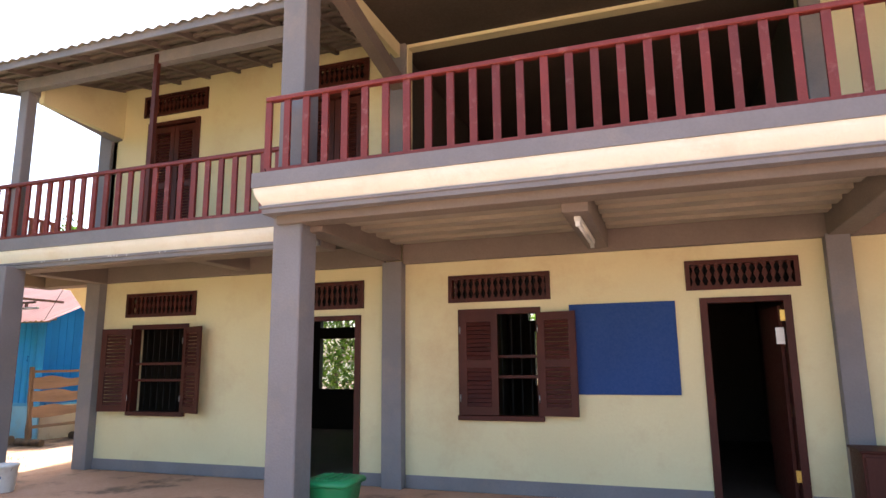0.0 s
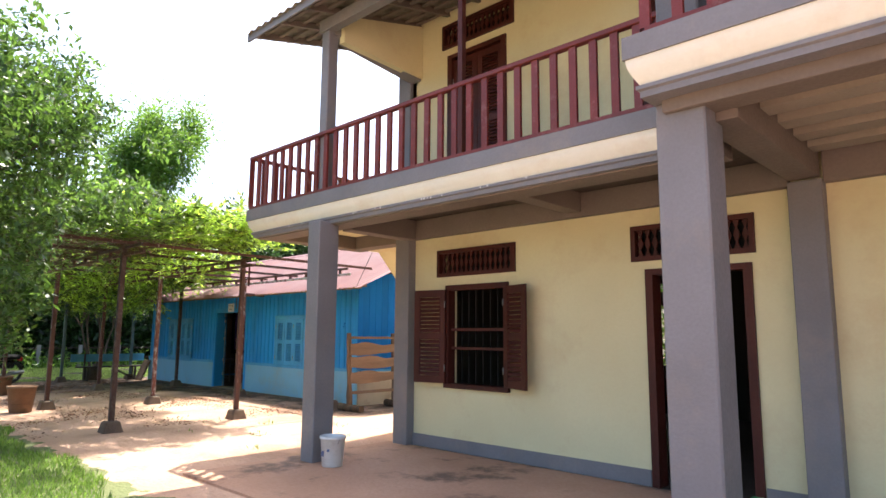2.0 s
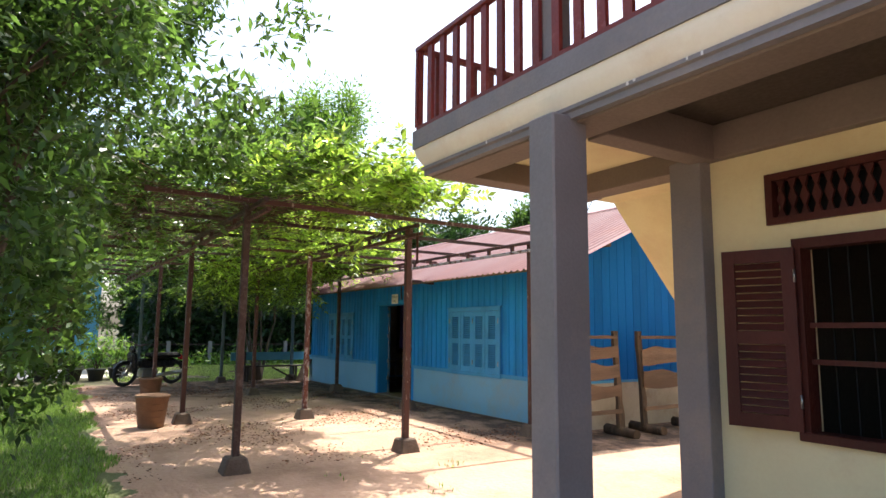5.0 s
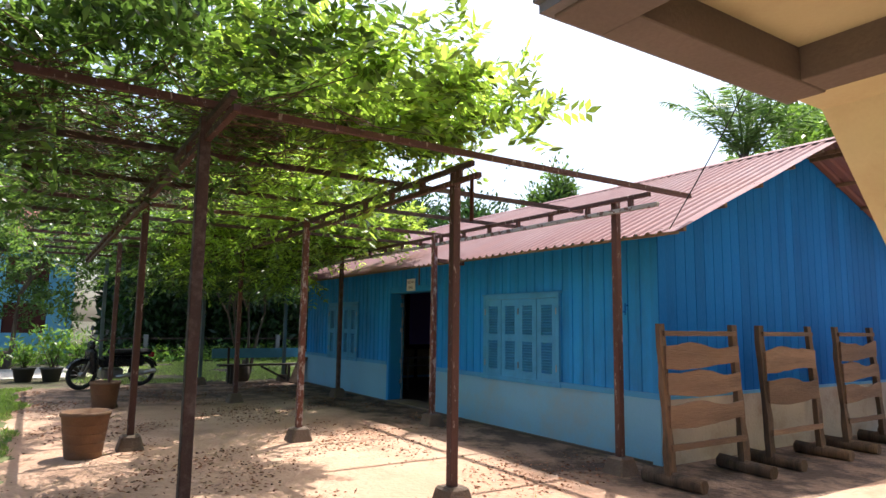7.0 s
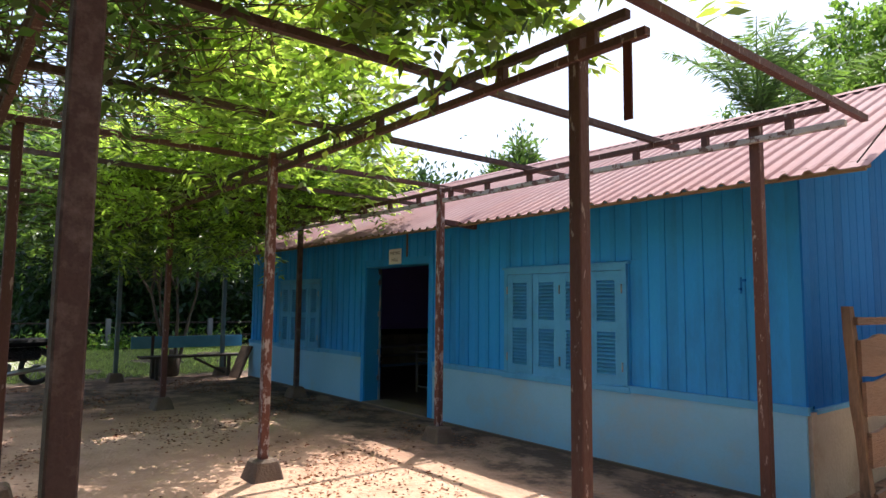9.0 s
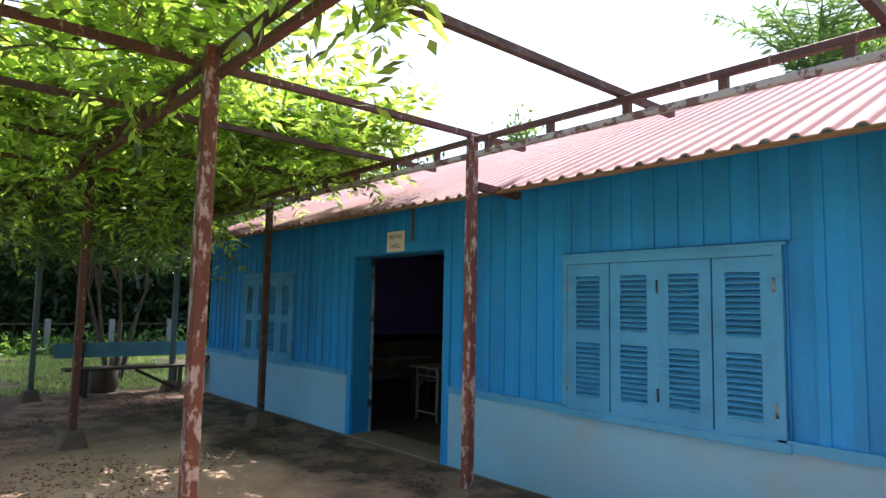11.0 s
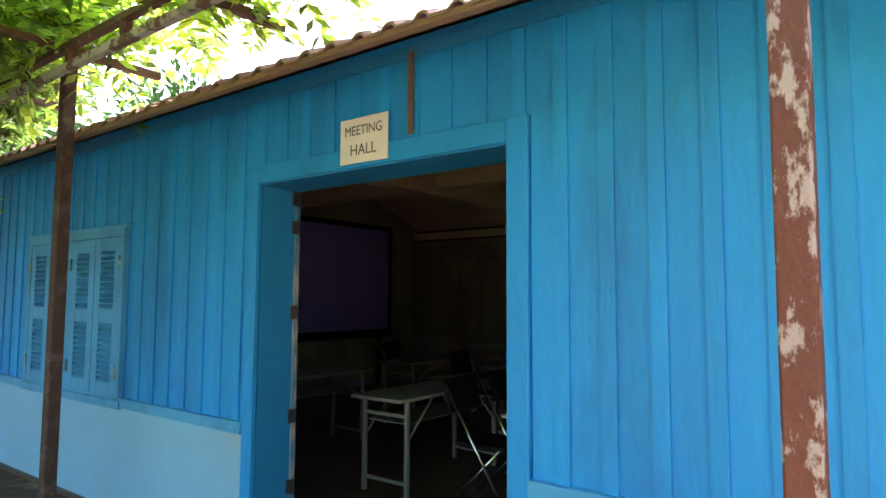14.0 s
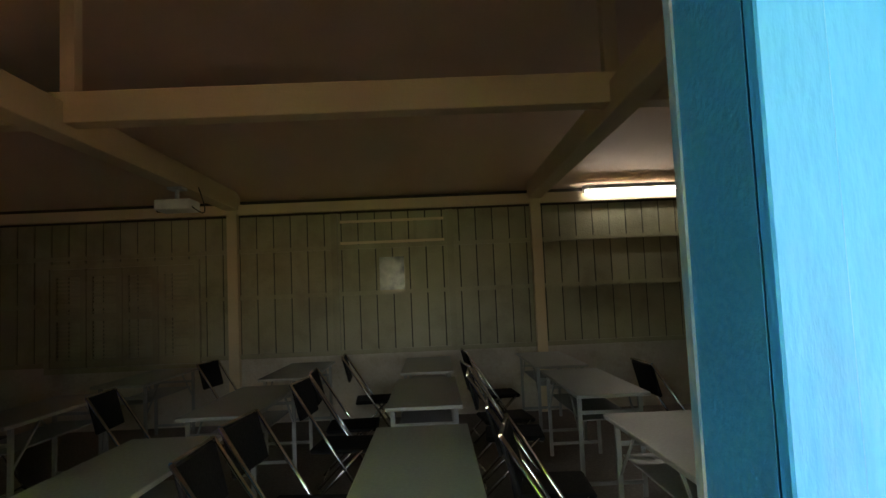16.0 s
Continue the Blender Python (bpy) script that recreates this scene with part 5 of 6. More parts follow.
def planter(x, y, r, h):
    p = thing("clay_planter", "brown round clay planter standing on the dirt", "planter", Matrix.Translation((x, y, 0)), "planters by the pergola")
    part("pot", lathe([(r * 0.72, 0), (r * 0.75, 0.01), (r * 0.97, h - 0.05), (r * 1.03, h - 0.045), (r * 1.03, h), (r * 0.93, h), (r * 0.9, h - 0.06)], 28), BASKET, p)
    part("soil", lathe([(r * 0.88, h - 0.09), (r * 0.5, h - 0.06), (r * 0.02, h - 0.05)], 20), SOIL, p)
    for k in range(4):
        bm = lathe([(r * (0.76 + 0.05 * k) + 0.004, h * (0.12 + 0.2 * k)), (r * (0.76 + 0.05 * k) + 0.01, h * (0.13 + 0.2 * k)), (r * (0.765 + 0.05 * k) + 0.004, h * (0.14 + 0.2 * k))], 28)
        part("ring", bm, BASKET, p)
    return p


planter(-16.27, 5.13, 0.25, 0.50)
planter(-20.5, 5.68, 0.24, 0.46)


def potted_plant(x, y, h, seed, bushy):
    r = np.random.default_rng(seed)
    p = thing("potted_plant", "leafy green plant in a black plastic pot", "plant", Matrix.Translation((x, y, 0.0)), "potted plants in a row")
    part("pot", lathe([(0.17, 0), (0.24, 0.30), (0.26, 0.31), (0.26, 0.34), (0.22, 0.34)], 18), BLACK_POT, p)
    bm = bmesh.new()
    c, a = [], []
    for i in range(9):
        top = Vector((r.normal() * 0.25, r.normal() * 0.25, 0.34 + h * r.uniform(0.5, 1)))
        tube(bm, (r.normal() * 0.04, r.normal() * 0.04, 0.3), top, 0.012, 0.004, n=5)
        for k in range(bushy):
            f = r.uniform(0.35, 1)
            c.append([top.x * f + r.normal() * 0.07, top.y * f + r.normal() * 0.07, 0.3 + (top.z - 0.3) * f + r.normal() * 0.05])
    part("stem", bm, BARK, p)
    leaf_cloud("foliage", c, 0.0, 0.20, 0.05, BRIGHT_LEAF, p, seed)
    return p


for i, (x, y, h, b) in enumerate(((-26.5, 4.45, 0.75, 26), (-26.35, 5.02, 1.15, 34), (-26.7, 3.7, 0.6, 24), (-26.6, 2.9, 0.7, 22), (-26.4, 2.1, 0.55, 22), (-26.8, 5.6, 1.0, 26), (-26.5, 1.3, 0.7, 20), (-27.0, 0.5, 0.6, 20))):
    potted_plant(x, y, h, 40 + i, b)


def motorbike(m):
    b = thing("motorbike", "black step-through motorbike parked beside the pergola", "motorbike", m)
    for x in (-0.60, 0.60):
        tyre = bmesh.new()
        R, r0, n, k = 0.25, 0.045, 28, 8
        rings = []
        for i in range(n):
            t = 2 * math.pi * i / n
            rings.append([tyre.verts.new((x + (R + r0 * math.cos(2 * math.pi * j / k)) * math.cos(t), 0.8 * r0 * math.sin(2 * math.pi * j / k), 0.295 + (R + r0 * math.cos(2 * math.pi * j / k)) * math.sin(t))) for j in range(k)])
        for i in range(n):
            for j in range(k):
                f = tyre.faces.new((rings[i][j], rings[(i + 1) % n][j], rings[(i + 1) % n][(j + 1) % k], rings[i][(j + 1) % k]))
                f.smooth = True
        wheel = part("wheel", tyre, RUBBER, b)
        bm = bmesh.new()
        for i in range(12):
            t = 2 * math.pi * i / 12
            tube(bm, (x, 0.0, 0.295), (x + 0.22 * math.cos(t), 0, 0.295 + 0.22 * math.sin(t)), 0.006, n=4)
        tube(bm, (x, -0.07, 0.295), (x, 0.07, 0.295), 0.045, n=10)
        part("spokes", bm, STEEL, wheel)
        bm = bmesh.new()
        prev = None
        for i in range(9):
            t = radians(20 + i * 17)
            row = [bm.verts.new((x + 0.32 * math.cos(t), s * 0.055, 0.295 + 0.32 * math.sin(t))) for s in (-1, 1)] + [bm.verts.new((x + 0.30 * math.cos(t), s * 0.055, 0.295 + 0.30 * math.sin(t))) for s in (1, -1)]
            if prev:
                for q in range(4):
                    bm.faces.new((prev[q], prev[(q + 1) % 4], row[(q + 1) % 4], row[q]))
            prev = row
        part("mudguard", bm, BIKE, b)
    bm = bmesh.new()
    for s in (-1, 1):
        tube(bm, (-0.60, s * 0.07, 0.295), (-0.40, s * 0.05, 0.86), 0.022, n=8)
    part("fork", bm, STEEL, b)
    bm = bmesh.new()
    tube(bm, (-0.38, -0.32, 1.0), (-0.40, 0, 0.95), 0.014)
    tube(bm, (-0.40, 0, 0.95), (-0.38, 0.32, 1.0), 0.014)
    part("handlebar", bm, DARK_TUBE, b)
    for s in (-1, 1):
        bm = bmesh.new()
        tube(bm, (-0.38, s * 0.24, 1.0), (-0.36, s * 0.30, 1.14), 0.006, n=6)
        tube(bm, (-0.37, s * 0.30, 1.16), (-0.355, s * 0.30, 1.16), 0.055, n=12)
        part("mirror", bm, BIKE, b)
    part("headlamp", lathe([(0.02, -0.05), (0.09, -0.02), (0.10, 0.03), (0.07, 0.07)], 14), BIKE, b).matrix_basis = Matrix.Translation((-0.47, 0, 0.86)) @ Matrix.Rotation(radians(-90), 4, "Y")
    bm = boxes((-0.44, -0.30, -0.16, 0.16, 0.36, 0.86), bevel=0.05)
    part("leg_shield", bm, BIKE, b).matrix_basis = Matrix.Rotation(radians(-8), 4, "Y")
    part("body_cover", boxes((-0.32, 0.62, -0.10, 0.10, 0.42, 0.64), bevel=0.05), BIKE, b)
    part("seat", boxes((-0.12, 0.72, -0.13, 0.13, 0.66, 0.77), bevel=0.04), BLACK_SEAT_AND_SHADE, b)
    part("engine", boxes((-0.26, 0.16, -0.12, 0.12, 0.20, 0.40), bevel=0.03), STEEL, b)
    bm = bmesh.new()
    tube(bm, (0.0, -0.14, 0.24), (0.80, -0.16, 0.34), 0.035, 0.05, n=10)
    part("exhaust", bm, STEEL, b)
    part("tail_lamp", boxes((0.72, 0.80, -0.07, 0.07, 0.60, 0.70), bevel=0.015), mat("red_lens", (0.4, 0.02, 0.02), None, 0.2), b)
    bm = bmesh.new()
    tube(bm, (0.02, 0.1, 0.25), (0.10, 0.28, 0.0), 0.012)
    part("side_stand", bm, STEEL, b)
    return b


ang = math.degrees(math.atan2(6.75 - 5.5, -24.45 + 23.95))
motorbike(Matrix.Translation((-24.2, 6.13, 0)) @ Matrix.Rotation(radians(ang), 4, "Z") @ Matrix.Rotation(radians(6), 4, "X"))
bpy.data.objects["motorbike"].scale = (1.12, 1.12, 1.12)

bench = thing("garden_bench", "dark wooden bench with a teal plank back", "bench")
part("seat", boxes((-24.40, -24.05, 8.45, 10.55, 0.42, 0.46)), DARK_WOOD, bench)
part("backrest", boxes((-24.52, -24.49, 8.35, 10.62, 0.60, 0.84)), TEAL, bench, "teal painted plank")
for y in (8.75, 10.2):
    for x in (-24.36, -24.10):
        part("leg", boxes((x - 0.03, x + 0.03, y - 0.03, y + 0.03, 0, 0.42)), DARK_WOOD, bench)
    part("back_post", boxes((-24.49, -24.44, y - 0.025, y + 0.025, 0, 0.86)), DARK_WOOD, bench)
bm = bmesh.new()
bar(bm, (-24.2, 9.5, 0.40), (-24.2, 10.15, 0.06), 0.05, 0.05)
part("brace", bm, DARK_WOOD, bench)
stump = solid("log_stump", lathe([(0.20, 0), (0.24, 0.08), (0.22, 0.38), (0.19, 0.42)], 12), BARK, "cut tree stump under the bench", "stump")
stump.matrix_basis = Matrix.Translation((-24.75, 9.15, 0))
plank = solid("leaning_board", boxes((-0.18, 0.18, -0.02, 0.02, 0, 0.70), bevel=0.006), OLD_WOOD, "old plank leaning against the hall corner", "plank")
plank.matrix_basis = Matrix.Translation((-23.62, 10.14, 0.008)) @ Matrix.Rotation(radians(12), 4, "Z") @ Matrix.Rotation(radians(-25), 4, "X")

spot = solid("wall_hook", boxes((-13.222, -13.206, HY0 - 0.03, HY0 - 0.012, 1.66, 1.80), (-13.206, -13.172, HY0 - 0.05, HY0 - 0.02, 1.762, 1.782), (-13.222, -13.206, HY0 - 0.06, HY0 - 0.03, 1.69, 1.706)), BLUE_SHADED, "small hook painted dark blue on the blue wall", "hook")
bm = bmesh.new()
pts = [Vector((-12.15, 9.95, 2.52)).lerp(Vector((-9.5, 9.6, 6.62)), i / 10) - Vector((0, 0, 0.35 * math.sin(math.pi * i / 10))) for i in range(11)]
for p, q in zip(pts, pts[1:]):
    tube(bm, p, q, 0.006, n=5, cap=False)
solid("power_cable", bm, RUBBER, "thin black cable running from the house to the hall eave", "cable")

# fence at the back of the yard
fence = thing("boundary_fence", "pale concrete posts with rails along the back of the yard", "fence")
me = to_mesh("post", boxes((-0.07, 0.07, -0.07, 0.07, 0, 1.0)), FENCE)
for i in range(11):
    piece("post", me, fence, Matrix.Translation((-33.2, 6.4 + i * 1.62, 0)))
for z in (0.4, 0.85):
    part("rail", boxes((-33.215, -33.185, 6.4, 23, z, z + 0.03)), DARK_TUBE, fence)

# far pale-blue house
far = thing("blue_house", "far pale blue house with a red roof behind the trees", "building")
part("wall", cut_wall("y", -41.2, -41.0, -12, 6.0, 0, 5.2, [(-9.5, -8, 0.9, 2.4), (-5.5, -4, 0.9, 2.4), (-1.8, -0.4, 0.9, 2.4), (3.4, 5.0, 0.9, 2.2), (3.4, 5.0, 3.0, 4.2)]), FAR_BLUE, far)
part("rear_wall", boxes((-46, -45.8, -12, 6.0, 0, 5.2), (-46, -41.2, -12, -11.8, 0, 5.2), (-46, -41.2, 5.8, 6.0, 0, 5.2)), FAR_BLUE, far)
bm = bmesh.new()
pr = [(-40.2, 5.0), (-43.5, 7.2), (-46.8, 5.0), (-46.8, 4.9), (-43.5, 7.05), (-40.2, 4.9)]
a = [bm.verts.new((x, -12.6, z)) for x, z in pr]
b = [bm.verts.new((x, 6.6, z)) for x, z in pr]
bm.faces.new(a)
bm.faces.new(b[::-1])
for i in range(6):
    bm.faces.new((a[i], a[(i + 1) % 6], b[(i + 1) % 6], b[i]))
part("roof", bm, FAR_ROOF, far)
for y0, y1, z0, z1 in ((-9.5, -8, 0.9, 2.4), (-5.5, -4, 0.9, 2.4), (-1.8, -0.4, 0.9, 2.4), (3.4, 5.0, 0.9, 2.2), (3.4, 5.0, 3.0, 4.2)):
    part("window", boxes((-41.15, -41.1, y0, y1, z0, z1)), MAROON, far)


# ---- plants ----
def branch(bm, p, d, length, r, depth, rg, tips, spread=0.6, up=0.25):
    n = 3
    for i in range(n):
        q = p + d * (length / n)
        tube(bm, p, q, r * (1 - 0.18 * i), r * (1 - 0.18 * (i + 1)), n=6 if r > 0.03 else 4, cap=False)
        p = q
        d = (d + Vector((rg.gauss(0, 0.13), rg.gauss(0, 0.13), rg.gauss(0.02, 0.08)))).normalized()
        if depth <= 1:
            tips.append(p.copy())
    if depth == 0:
        return
    for k in range(rg.choice((2, 3, 3))):
        a = rg.uniform(0, 2 * math.pi)
        e = (d + Vector((math.cos(a), math.sin(a), up)) * spread * rg.uniform(0.6, 1.2)).normalized()
        branch(bm, p, e, length * rg.uniform(0.6, 0.85), r * 0.55, depth - 1, rg, tips, spread, up)


def tree(name, x, y, height, radius, per_tip, leaf, material, label, seed, stems=1, trunk=0.12, depth=4, spread=0.65, wide=0.4, droop=0.2, sigma=0.28, first=0.36, clumps=None, spray=0.9, clear=None):
    rg = random.Random(seed)
    t = thing(name, label, "tree", Matrix.Translation((x, y, 0)))
    bm = bmesh.new()
    tips = []
    for s in range(stems):
        a = rg.uniform(0, 6.28)
        lean = Vector((math.cos(a) * 0.25 * (stems > 1), math.sin(a) * 0.25 * (stems > 1), 1)).normalized()
        branch(bm, Vector((math.cos(a) * 0.12 * (stems > 1), math.sin(a) * 0.12 * (stems > 1), -0.05)), lean, height * first, trunk, depth, rg, tips, spread)
    if stems > 1:
        tube(bm, (0, 0, -0.05), (0.02, 0.0, 0.40), trunk * 2.6, trunk * 1.9, n=10)
    part("trunk", bm, BARK, t)
    nr = np.random.default_rng(seed)
    zs = max(p.z for p in tips)
    rs = max(math.hypot(p.x, p.y) for p in tips)
    c = []
    for p in tips:
        for k in range(per_tip):
            c.append([p.x, p.y, p.z] + nr.normal(size=3) * sigma)
    c = np.array(c)
    c[:, 0] *= radius / rs
    c[:, 1] *= radius / rs
    c[:, 2] *= height / zs
    for v in t.children[0].data.vertices:
        v.co.x *= radius / rs * 1.0
        v.co.y *= radius / rs * 1.0
        v.co.z *= height / zs
    if clumps:
        # clumps of leaves through the whole height of a bushy crown
        k, each, low = clumps
        u = nr.normal(size=(k, 3))
        u /= np.linalg.norm(u, axis=1)[:, None]
        u *= nr.uniform(0.35, 1.0, k)[:, None] ** 0.5
        q = u * np.array([radius, radius, (height - low) / 2]) + np.array([0, 0, (height + low) / 2])
        q[:, :2] *= nr.uniform(0.75, 1.1, k)[:, None]
        # every clump is a spray that tapers outwards and up
        aim = u / np.linalg.norm(u, axis=1)[:, None] + np.array([0, 0, 0.7]) + nr.normal(size=(k, 3)) * 0.3
        aim /= np.linalg.norm(aim, axis=1)[:, None]
        run = nr.uniform(0, 1, k * each)
        span = np.repeat(nr.uniform(0.5, 1.0, k), each) * spray
        c = np.concatenate([c, np.repeat(q, each, 0) + np.repeat(aim, each, 0) * (run * span)[:, None] + nr.normal(size=(k * each, 3)) * (spray * (0.20 - 0.13 * run))[:, None]])
    if clear:
        # the side towards the path is pruned to head height
        c = c[~((c[:, 1] + y > clear) & (c[:, 2] < 3.1))]
    leaf_cloud("crown", c, droop, leaf, leaf * wide, material, t, seed)
    return t


tree("yard_tree", -11.9, 2.9, 5.4, 2.45, 40, 0.108, TREE_LEAF, "dark-leaved multi-stemmed tree on the lawn", 11, stems=6, trunk=0.075, depth=4, sigma=0.26, first=0.22, clumps=(300, 150, 0.8), clear=3.9)
tree("yard_tree", -26.5, 9.75, 5.2, 2.3, 30, 0.12, TREE_LEAF, "small dark tree with thin stems behind the bench", 26, stems=4, trunk=0.06, depth=3, sigma=0.26, first=0.34, clumps=(130, 120, 2.3))
tree("yard_tree", -31.0, 3.9, 5.6, 2.7, 30, 0.17, TREE_LEAF, "leafy dark tree before the far blue house", 27, stems=3, trunk=0.08, depth=3, sigma=0.3, first=0.3, clumps=(150, 110, 1.6), spray=1.0)
tree("shade_tree", -31.5, 14.2, 12.0, 3.4, 75, 0.20, BRIGHT_LEAF, "tall feathery green tree behind the pergola", 21, trunk=0.2, depth=4, sigma=0.5)
tree("shade_tree", -21.5, 2.3, 6.2, 2.6, 34, 0.20, TREE_LEAF, "broad dark green tree over the lawn", 22, trunk=0.2, depth=4, sigma=0.5)
tree("shade_tree", -31.5, 1.5, 7.5, 3.4, 34, 0.18, BRIGHT_LEAF, "tall bright green tree behind the potted plants", 23, trunk=0.16, depth=4, sigma=0.4)
tree("mango_tree", -15.3, 23.6, 8.9, 3.7, 34, 0.22, BRIGHT_LEAF, "dense green tree rising behind the hall roof", 24, trunk=0.25, depth=4, sigma=0.4, clumps=(130, 140, 3.4), spray=1.3)
tree("mango_tree", -30.5, 25.0, 8.3, 2.2, 40, 0.26, TREE_LEAF, "dark green tree far behind the hall", 25, trunk=0.25, depth=4, sigma=0.5)
for i, (x, y, h) in enumerate(((-36, 9.5, 7.5), (-37, 14, 8), (-35.5, 18, 7.5), (-37, 23, 8), (-39, 12, 9), (-46, 4, 10), (-47, -4, 9))):
    tree("wood_tree", x, y, h, 3.8, 26, 0.36, FAR_LEAF, "dark green tree of the wood behind the fence", 60 + i, trunk=0.18, depth=4, sigma=0.75)
nr = np.random.default_rng(5)
n = 42000
c = np.stack([nr.uniform(-38.5, -34.2, n), nr.uniform(7.2, 30, n), np.abs(nr.normal(0, 2.6, n)) + 0.1], 1)
tagged(leaf_cloud("undergrowth", c, 0.1, 0.34, 0.13, FAR_LEAF, None, 5), "dense dark undergrowth behind the fence", "undergrowth", kind="stuff")
n = 30000
c = np.stack([nr.uniform(-47, -41.6, n), nr.uniform(7.5, 36, n), nr.uniform(0.1, 6.5, n)], 1)
tagged(leaf_cloud("far_wood", c, 0.1, 0.8, 0.34, FAR_LEAF, None, 8), "far dark green wood behind the yard", "woods", kind="stuff")
n = 5000
c = np.stack([nr.uniform(-34, -32.4, n), nr.uniform(-6, 14, n), np.abs(nr.normal(0, 0.28, n))], 1)
tagged(leaf_cloud("low_shrubs", c, -0.2, 0.2, 0.07, BRIGHT_LEAF, None, 6), "low green shrubs along the fence", "shrubs", kind="stuff")

palm = thing("coconut_palm", "coconut palm rising behind the hall roof", "tree", Matrix.Translation((-17.15, 19.1, 0.05)))
bm = bmesh.new()
tube(bm, (0, 0, -0.1), (0.2, 0.1, 3.5), 0.17, 0.13)
tube(bm, (0.2, 0.1, 3.5), (0.25, 0.1, 5.8), 0.13, 0.11)
part("trunk", bm, BARK, palm)
for i in range(15):
    a = i * 2.4
    el = 1.52 - 0.55 * (i / 15) - (0.5 if i > 12 else 0)
    out = np.array([math.cos(a), math.sin(a), 0.0])
    u = np.linspace(0, 1, 57)
    reach = 3.0 - 0.25 * (i % 3)
    pts = [np.array([0.25, 0.1, 5.6]) + out * reach * (math.cos(el) * t + 0.16 * t * t) + np.array([0, 0, reach * (math.sin(el) * t - 0.26 * t ** 2.4)]) for t in u]
    bm = bmesh.new()
    for k in range(0, 56, 8):
        tube(bm, pts[k], pts[k + 8], 0.03 - 0.0004 * k, 0.03 - 0.0004 * (k + 8), n=4, cap=False)
    fr = part("frond", bm, PALM_LEAF, palm)
    side = np.array([-math.sin(a), math.cos(a), 0.0])
    for lo, hi, size in ((6, 20, 0.5), (20, 42, 0.6), (42, 56, 0.36)):
        cc, aa = [], []
        for k in range(lo, hi):
            ahead = pts[k + 1] - pts[k]
            ahead /= np.linalg.norm(ahead)
            for s in (-1, 1):
                cc.append(pts[k])
                aa.append(side * s * 0.85 + ahead * 0.6 + np.array([0, 0, -0.38]))
        leaf_cloud("leaflet_fan", cc, 0, size, 0.045, PALM_LEAF, fr, i, aa)

# climbing vine over the pergola
vine = thing("climbing_vine", "feathery green climbing vine spread over the pergola", "vine")
nr = np.random.default_rng(9)


def vine_density(x, y):
    """Cover over the pergola: thick on the lawn side and far end, open beside the hall and at the far lawn corner."""
    lim = 7.3 if x > -14.5 else 8.1 if x > -17 else 9.0 if x > -18.4 else 10.4
    d = max(0.0, 1 - max(0.0, y - lim) * 1.6) * max(0.0, 1 - max(0.0, x + 13.0))
    if x < -18.6 and y < 6.1:
        d *= 0.06
    ragged = noise.noise((x * 0.9, y * 0.9, 7.0)) + 0.7 * noise.noise((x * 2.6, y * 2.6, 2.0))
    thick = x < -18.0 or (x > -15.6 and y < 6.6)
    return d * (1.0 if ragged > (-0.3 if x < -21 else -0.17 if thick else 0.12) else 0.03) * (1.0 if x < -18.0 and y > 7.2 else 0.75 if thick else 0.5)


bases, dirs = [], []
stems = bmesh.new()
while len(bases) < 5600:
    x, y = nr.uniform(-24.8, -11.9), nr.uniform(3.9, 10.5)
    if nr.random() > vine_density(x, y):
        continue
    mound = 0.85 * math.exp(-((x + 14.3) / 2.3) ** 2 - ((y - 5.5) / 1.3) ** 2)
    z = 3.02 + abs(nr.normal(0, 0.17)) + nr.random() * (0.12 + mound)
    low = y < 9.5 and nr.random() < (0.04 if x > -19.0 else 0.14)
    if low:
        z = nr.uniform(2.72 if x > -19.0 else 2.3, 3.0)
    bases.append(np.array([x, y, z]))
    dirs.append(np.array([nr.normal(), nr.normal() - 0.25, nr.normal(-0.5 if low else 0.1, 0.5)]))
for i in range(26):
    x, y = nr.uniform(-24.0, -14.5), nr.uniform(4.4, 7.2)
    p = Vector((x, y, 3.0))
    d = Vector((nr.normal(), nr.normal() * 0.6, 0.1))
    for k in range(4):
        q = p + d.normalized() * 0.32
        tube(stems, p, q, 0.007, n=5, cap=False)
        p = q
        d = d + Vector((nr.normal() * 0.5, nr.normal() * 0.5, nr.normal() * 0.2 - (p.z - 3.05)))
# shoots that stand up and out at the open edge
for i in range(70):
    x, y = nr.uniform(-14.0, -11.8), nr.uniform(5.4, 7.7)
    top = np.array([x + nr.normal() * 0.2, y + nr.uniform(0.0, 0.5), 3.2 + nr.uniform(0, 0.4)])
    for k in range(5):
        f = 0.4 + 0.6 * k / 4
        bases.append(np.array([x, y, 2.95]) * (1 - f) + top * f)
        dirs.append(np.array([nr.normal() * 0.8, nr.normal() * 0.8, 0.5]))
tagged(part("stem_tangle", stems, BARK, vine), kind="stuff")
cc, aa = pinnate(bases, dirs, nr, 0.42, 8)
# long young leaves that arch over the open edge
bases, dirs = [], []
for i in range(190):
    x, y = nr.uniform(-13.9, -11.8), nr.uniform(5.4, 8.0)
    bases.append(np.array([x, y, nr.uniform(3.05, 3.35)]))
    dirs.append(np.array([nr.normal(0.3, 0.5), nr.normal(0.5, 0.5), nr.uniform(0.3, 1.4)]))
for i in range(230):
    x, y = nr.uniform(-21.5, -17.6), nr.uniform(8.7, 10.2)
    bases.append(np.array([x, y, nr.uniform(3.0, 3.4)]))
    dirs.append(np.array([nr.normal(0.5, 0.5), nr.normal(0.1, 0.4), nr.uniform(0.3, 1.0)]))
